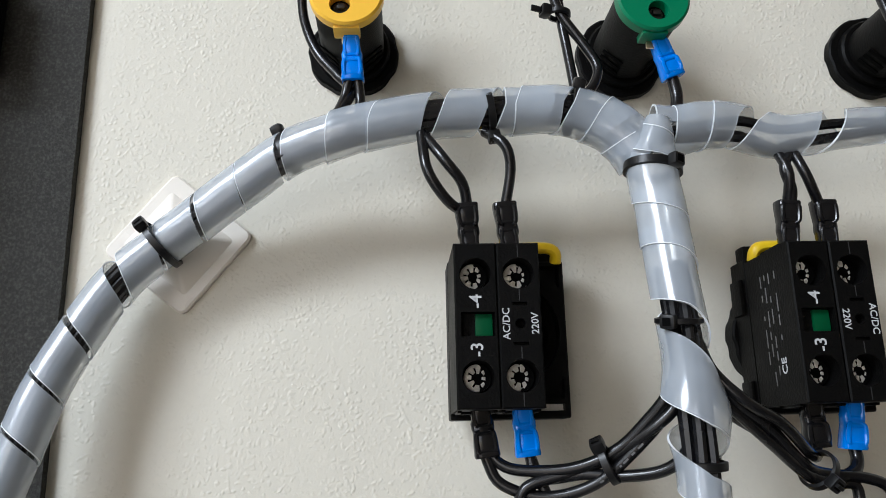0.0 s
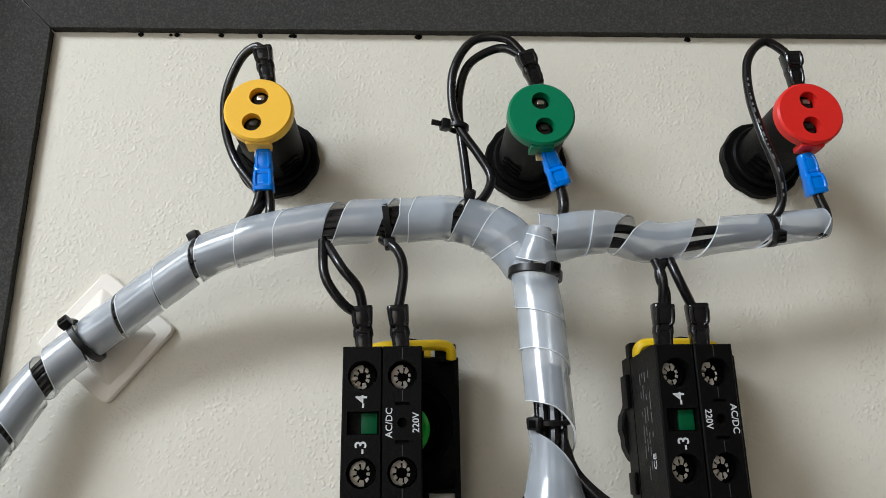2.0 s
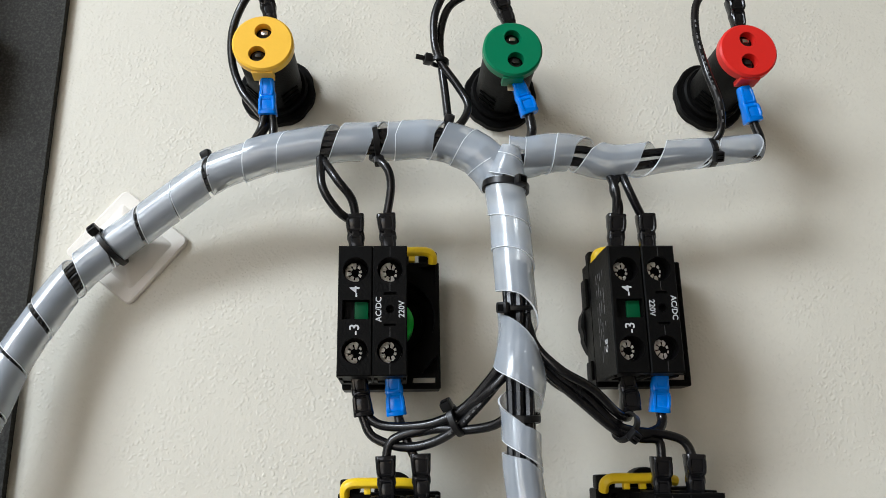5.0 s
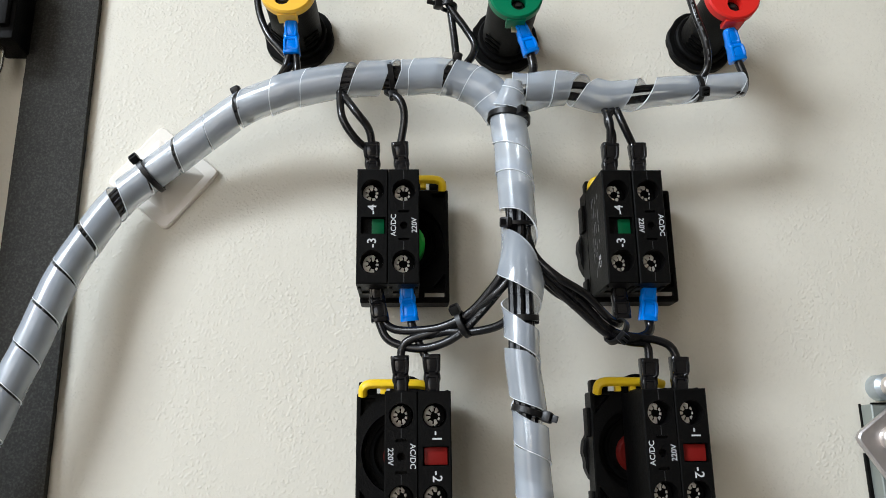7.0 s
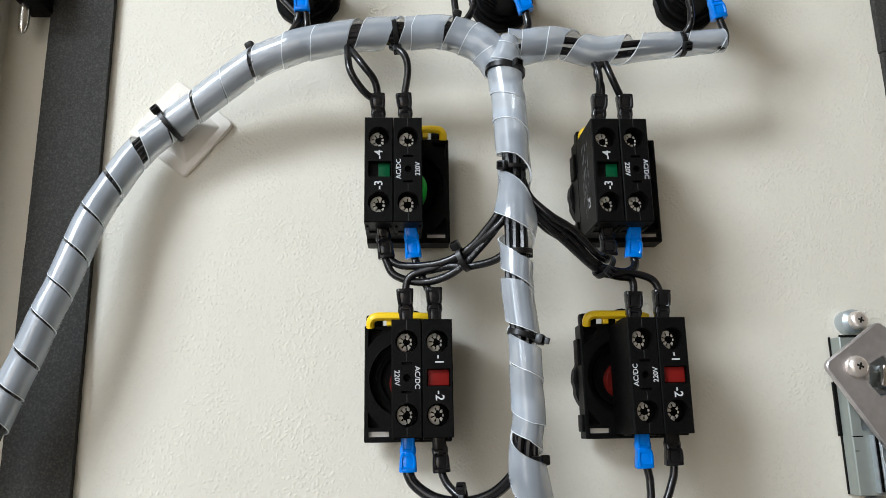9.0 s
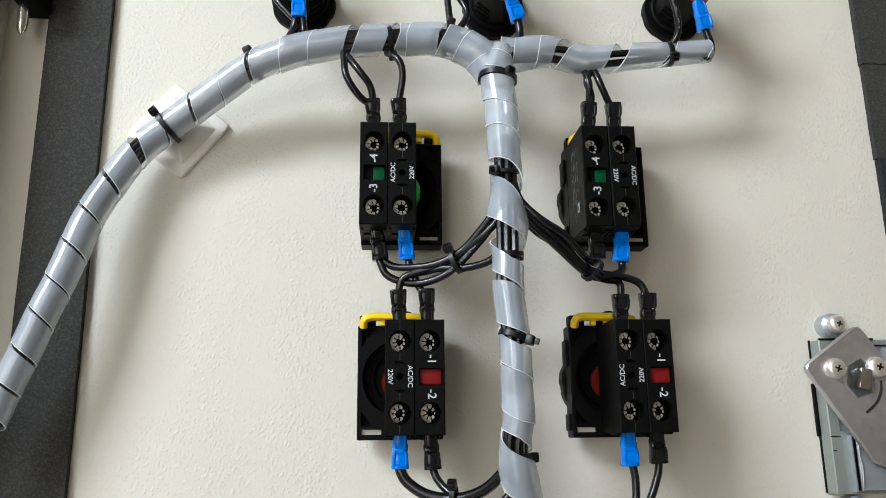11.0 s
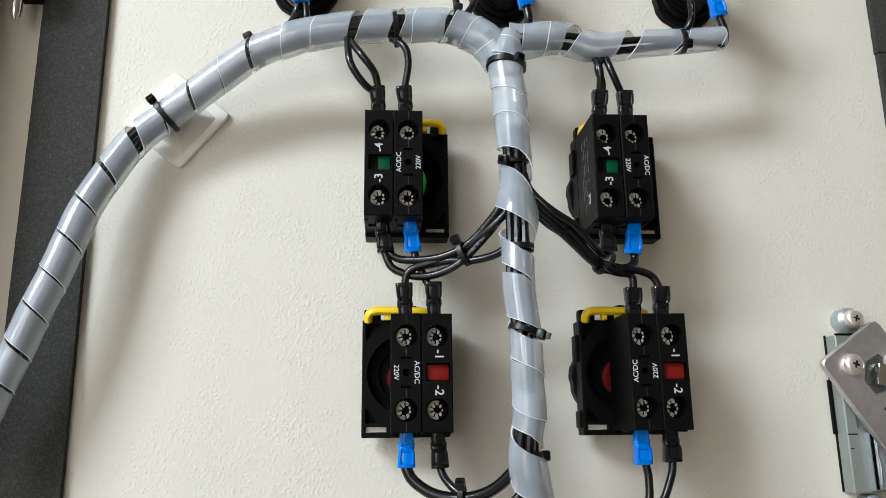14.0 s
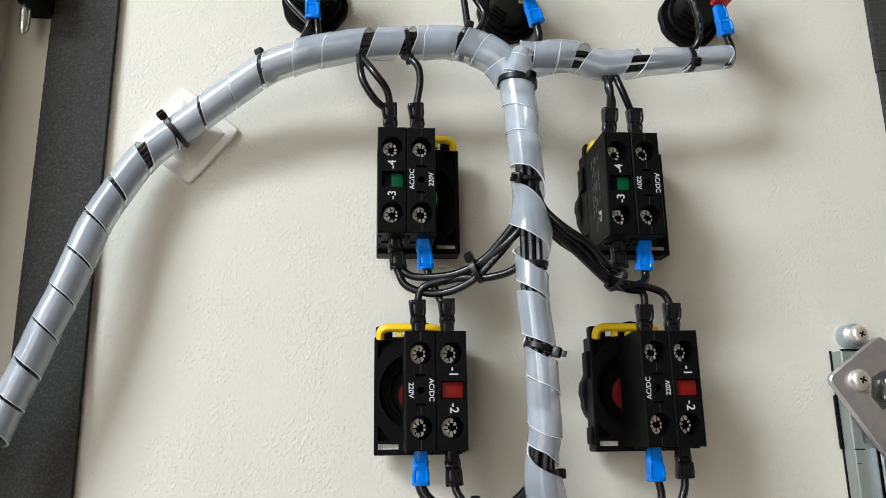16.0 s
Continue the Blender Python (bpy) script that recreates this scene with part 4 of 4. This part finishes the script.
cable_tie((-7.95, -1.25, 1.43), (0.78, -0.1, 0.62), 0.66, -40, "black cable tie holding the harness to the white mount", 0.1)
cable_tie((-4.58, -2.25, 3.56), (0.9, -0.25, 0.35), 0.50, -75, "black cable tie sunk between two turns of wrap", 0.1)
cable_tie((0.55, -3.0, 4.35), (1, 0, 0.15), 0.55, 80, "black cable tie round the arch, head below", 0.12)
cable_tie((2.70, -3.0, 4.40), (1, 0, -0.25), 0.58, -60, "black cable tie round the arch by the lamp wires", 0.05)
cable_tie((4.56, -3.3, 2.72), (0.12, 0.05, 1), 0.62, 26, "black cable tie at the fork of the harness", 0.05, 1.06, 0.24)
cable_tie((4.57, -4.05, -1.2), (0, -0.2, 1), 0.47, -40, "black cable tie above the open turn of wrap", 0.06, 1.0, 0.15)
cable_tie((4.54, -4.75, -4.35), (0, -0.1, 1), 0.42, 140, "black cable tie below the open turn of wrap", 0.02)
cable_tie((4.55, -5.0, -7.1), (0.32, 0, 1), 0.43, 62, "black cable tie round the trunk, head to the side", 0.25)
cable_tie((11.34, -2.9, 4.1), (1, 0.05, 0.12), 0.40, 35, "black cable tie round the loose wrap", 0.12)
cable_tie((2.85, -3.55, -4.3), (0.85, -0.4, 0.35), 0.36, -60, "black cable tie round four wires", 0.1, 1.1)
cable_tie((7.72, -3.35, -4.55), (0.75, 0.4, -0.5), 0.40, 20, "black cable tie round the wires to the switches", 0.15)
cable_tie((2.70, -3.25, -12.1), (1, -0.3, 0.0), 0.30, -50, "black cable tie round two wires", 0.12)
cable_tie((2.62, -2.62, 7.42), (0.1, 0, 1), 0.25, -75, "black cable tie joining the two lamp wires", 0.35, 1.0, 0.16)
cable_tie((4.62, -4.55, -10.9), (0, 0.1, 1), 0.40, 100, "black cable tie in the open turn of wrap", 0.03)


def tie_mount():
    ob = thing("tie_mount", -7.83, 0, 1.75, "white square adhesive cable-tie mount on the door", "cable mount")
    turn = Matrix.Rotation(radians(-51), 3, "Y")
    bm = prism(rect(-1.45, 1.45, -1.45, 1.45, 0.22), -0.005, -0.2, chamfer=0.05)
    bmesh.ops.rotate(bm, cent=(0, 0, 0), matrix=turn, verts=bm.verts)
    part("base_plate", bm, WHITE, ob)
    # sloping hump under the strap
    bm = bmesh.new()
    low, high = ([bm.verts.new((x, y, z)) for x, z in loop] for loop, y in ((rect(-1.0, 1.0, -1.15, 1.15, 0.1), -0.19), (rect(-0.45, 0.45, -0.5, 0.5, 0.1), -0.62)))
    for k in range(len(low)):
        bm.faces.new((low[k], low[(k + 1) % len(low)], high[(k + 1) % len(low)], high[k]))
    bm.faces.new(high)
    bm.faces.new(low[::-1])
    bmesh.ops.rotate(bm, cent=(0, 0, 0), matrix=turn, verts=bm.verts)
    part("saddle", bm, WHITE, ob)
    return ob


tie_mount()


# ---- lock ----
def lock():
    ob = thing("door_lock", 18.0, 0, -8.5, "zinc-plated door lock with a turned cam plate", "lock")

    def rel(loop):
        return [(x - 18.0, z + 8.5) for x, z in loop]

    part("lock_case", prism(rel(rect(17.2, 20.4, -12.5, -6.75, 0.05)), -0.005, -0.75, [(rel(rect(17.6, 20.0, -10.2, -6.95)), 0.5)], chamfer=0.04), GREY_PAINT, ob)
    part("case_lip", box(-0.83, -0.79, -0.12, -0.005, -3.98, 1.80, 0.01), BLACK, ob)
    part("case_lip", box(-0.92, -0.80, -0.16, -0.006, -1.9, 0.10, 0.02), BLACK, ob)
    part("case_lip", box(-0.80, 1.4, -0.80, -0.70, 1.74, 1.80, 0.01), BLACK, ob)
    part("case_seam", box(-0.79, -0.40, -0.757, -0.74, 0.02, 0.06), BLACK_DEEP, ob)
    part("case_seam", box(-0.79, -0.40, -0.757, -0.74, -1.93, -1.89), BLACK_DEEP, ob)
    part("case_seam", box(-0.76, -0.60, -0.757, -0.74, -2.44, -2.41), BLACK_DEEP, ob)
    part("case_seam", box(-0.10, -0.04, -1.07, -0.74, -3.85, -1.86), BLACK_DEEP, ob)
    part("case_lip", box(-0.16, -0.10, -1.0, -0.72, -3.9, -1.86, 0.02), ZINC, ob)
    part("latch_block", prism(rel(rect(18.0, 20.2, -12.35, -10.36, 0.06)), -0.7, -1.05, chamfer=0.06), ZINC, ob)
    # rolled rims either side of the latch block
    for x0 in (0.02, 2.14):
        part("block_rim", sweep([(x0, -1.04, -1.88), (x0 + 0.03, -1.10, -2.1), (x0, -1.10, -2.6), (x0 + 0.06, -1.10, -3.0), (x0 + 0.02, -1.10, -3.6), (x0 + 0.03, -1.02, -3.84)], 0.04, 8), ZINC, ob)
    part("inner_plate", box(-0.7, 2.0, -0.6, -0.5, -1.7, 1.5, 0.02), ZINC, ob)
    # stand-off with its screw
    part("stand_off", prism(rel(circle(17.98, -6.15, 0.46, 28)), -0.005, -0.70, chamfer=0.14), ZINC, ob)
    dome_screw(ob, 18.02 - 18.0, -0.70, -6.15 + 8.5, 0.36)
    # cam plate, turned
    u, v = Vector((0.822, 0.57)), Vector((0.53, -0.848))
    o = Vector((16.10 - 18.0, -7.84 + 8.5))

    def uv(a, b):
        p = o + u * a + v * b
        return (p.x, p.y)

    def flip(loop):
        return loop[::-1]

    outline = [uv(a, b) for a, b in ([(0.02, 0.25), (0.08, 0.08), (0.25, 0.0), (2.6, 0.0), (2.8, 0.08), (2.88, 0.3), (2.95, 3.0), (3.0, 4.2), (2.7, 4.9), (2.1, 5.2), (1.3, 5.15), (0.5, 4.75), (0.1, 4.2)])]
    hole = [uv(a, b) for a, b in [(1.5, 0.98), (0.98, 1.5), (1.06, 2.12), (1.78, 2.32), (2.28, 1.7), (2.1, 1.05)]]
    part("cam_plate", prism(flip(outline), -1.2, -1.42, [(flip(hole), None)], chamfer=0.05), NICKEL, ob, "bright metal cam plate, scuffed at its corner")
    c = Vector(uv(1.62, 1.65))
    bm = box(-0.22, 0.22, -1.75, -1.0, -0.38, 0.38, 0.05)
    bmesh.ops.rotate(bm, cent=(0, 0, 0), matrix=Matrix.Rotation(radians(12), 3, "Y"), verts=bm.verts)
    bmesh.ops.translate(bm, vec=(c.x, 0, c.y), verts=bm.verts)
    part("square_shaft", bm, STEEL, ob)
    for x, z in ((17.30, -7.93), (18.92, -7.88)):
        dome_screw(ob, x - 18.0, -1.42, z + 8.5, 0.40)
    # round boss low on the cam
    c = Vector(uv(2.2, 4.35))
    # dark cord on the plate's face paints the shade of a curved groove
    part("groove_shade", sweep([(1.06, -1.41, 0.12), (1.0, -1.42, -0.28), (0.76, -1.42, -0.70), (0.32, -1.41, -1.05)], 0.05, 8), STEEL_DARK, ob)
    part("cam_boss", prism(circle(c.x, c.y, 0.95, 32), -1.2, -1.62, chamfer=0.12), STEEL, ob)
    part("lower_screw", prism(rel(circle(18.0, -12.95, 0.4, 24)), -0.005, -0.7, chamfer=0.1), ZINC, ob)


def dome_screw(parent, x, y, z, r):
    """A pan-head screw; its cross recess is only drawn in dark steel."""
    bm = bmesh.new()
    prof = [(1.0, 0.0), (0.99, 0.3), (0.9, 0.52), (0.7, 0.68), (0.45, 0.75)]
    rings = [[bm.verts.new((x + r * k * math.cos(2 * math.pi * i / 24), y - r * h, z + r * k * math.sin(2 * math.pi * i / 24))) for i in range(24)] for k, h in prof]
    for a, b in zip(rings, rings[1:]):
        for i in range(24):
            bm.faces.new((a[i], a[(i + 1) % 24], b[(i + 1) % 24], b[i]))
    bm.faces.new(rings[-1])
    ob = part("screw", bm, PAN_HEAD, parent)
    # dark bars laid on the head paint the shade of a cross recess
    for ang in (20, 110):
        cb = box(-r * 0.34, r * 0.34, -r * 0.77, -r * 0.6, -r * 0.10, r * 0.10, r * 0.03)
        bmesh.ops.rotate(cb, cent=(0, 0, 0), matrix=Matrix.Rotation(radians(ang), 3, "Y"), verts=cb.verts)
        bmesh.ops.translate(cb, vec=(x, y, z), verts=cb.verts)
        part("recess_shade", cb, STEEL_DARK, ob)
    return ob


lock()


# ---- hinge in the corner of the door rim ----
def hinge(door_sheet):
    x, z = -13.7, 8.1
    ob = part("hinge", box(x - 0.45, x + 0.52, -1.6, -0.01, z - 1.55, z + 1.6, 0.08), BLACK, door_sheet, "black hinge with a bright metal pin")
    part("hinge_step", box(x - 0.45, x + 0.35, -1.85, -1.5, z - 1.1, z + 1.5, 0.08), BLACK, ob)
    pin = loft((x - 0.22, -0.95, z - 1.5), (x - 0.22, -0.95, z - 2.75), [(0, 0.42, 0.42, 1), (0.65, 0.42, 0.42, 1), (0.85, 0.34, 0.34, 1), (1, 0.14, 0.14, 1)], 16)
    part("hinge_pin", pin, STEEL, ob, "bright steel pin")


hinge(DOOR)


# ---- crumbs of glue along the foam ----
def glue():
    random.seed(5)
    bm = bmesh.new()
    for x in (-7.9, -6.9, -6.7, -3.9, -2.85, -2.75, 10.9, -5.2, 1.5):
        r = random.uniform(0.05, 0.1)
        got = bmesh.ops.create_icosphere(bm, subdivisions=2, radius=r)["verts"]
        for v in got:
            v.co = Vector((v.co.x * random.uniform(0.8, 1.5) + x, v.co.y * 0.6 - 0.02, v.co.z + TOP - 0.06))
    tagged(part("glue_crumbs", bm, BLACK), "small dark crumbs of glue along the foam edge", "glue", kind="stuff")


glue()
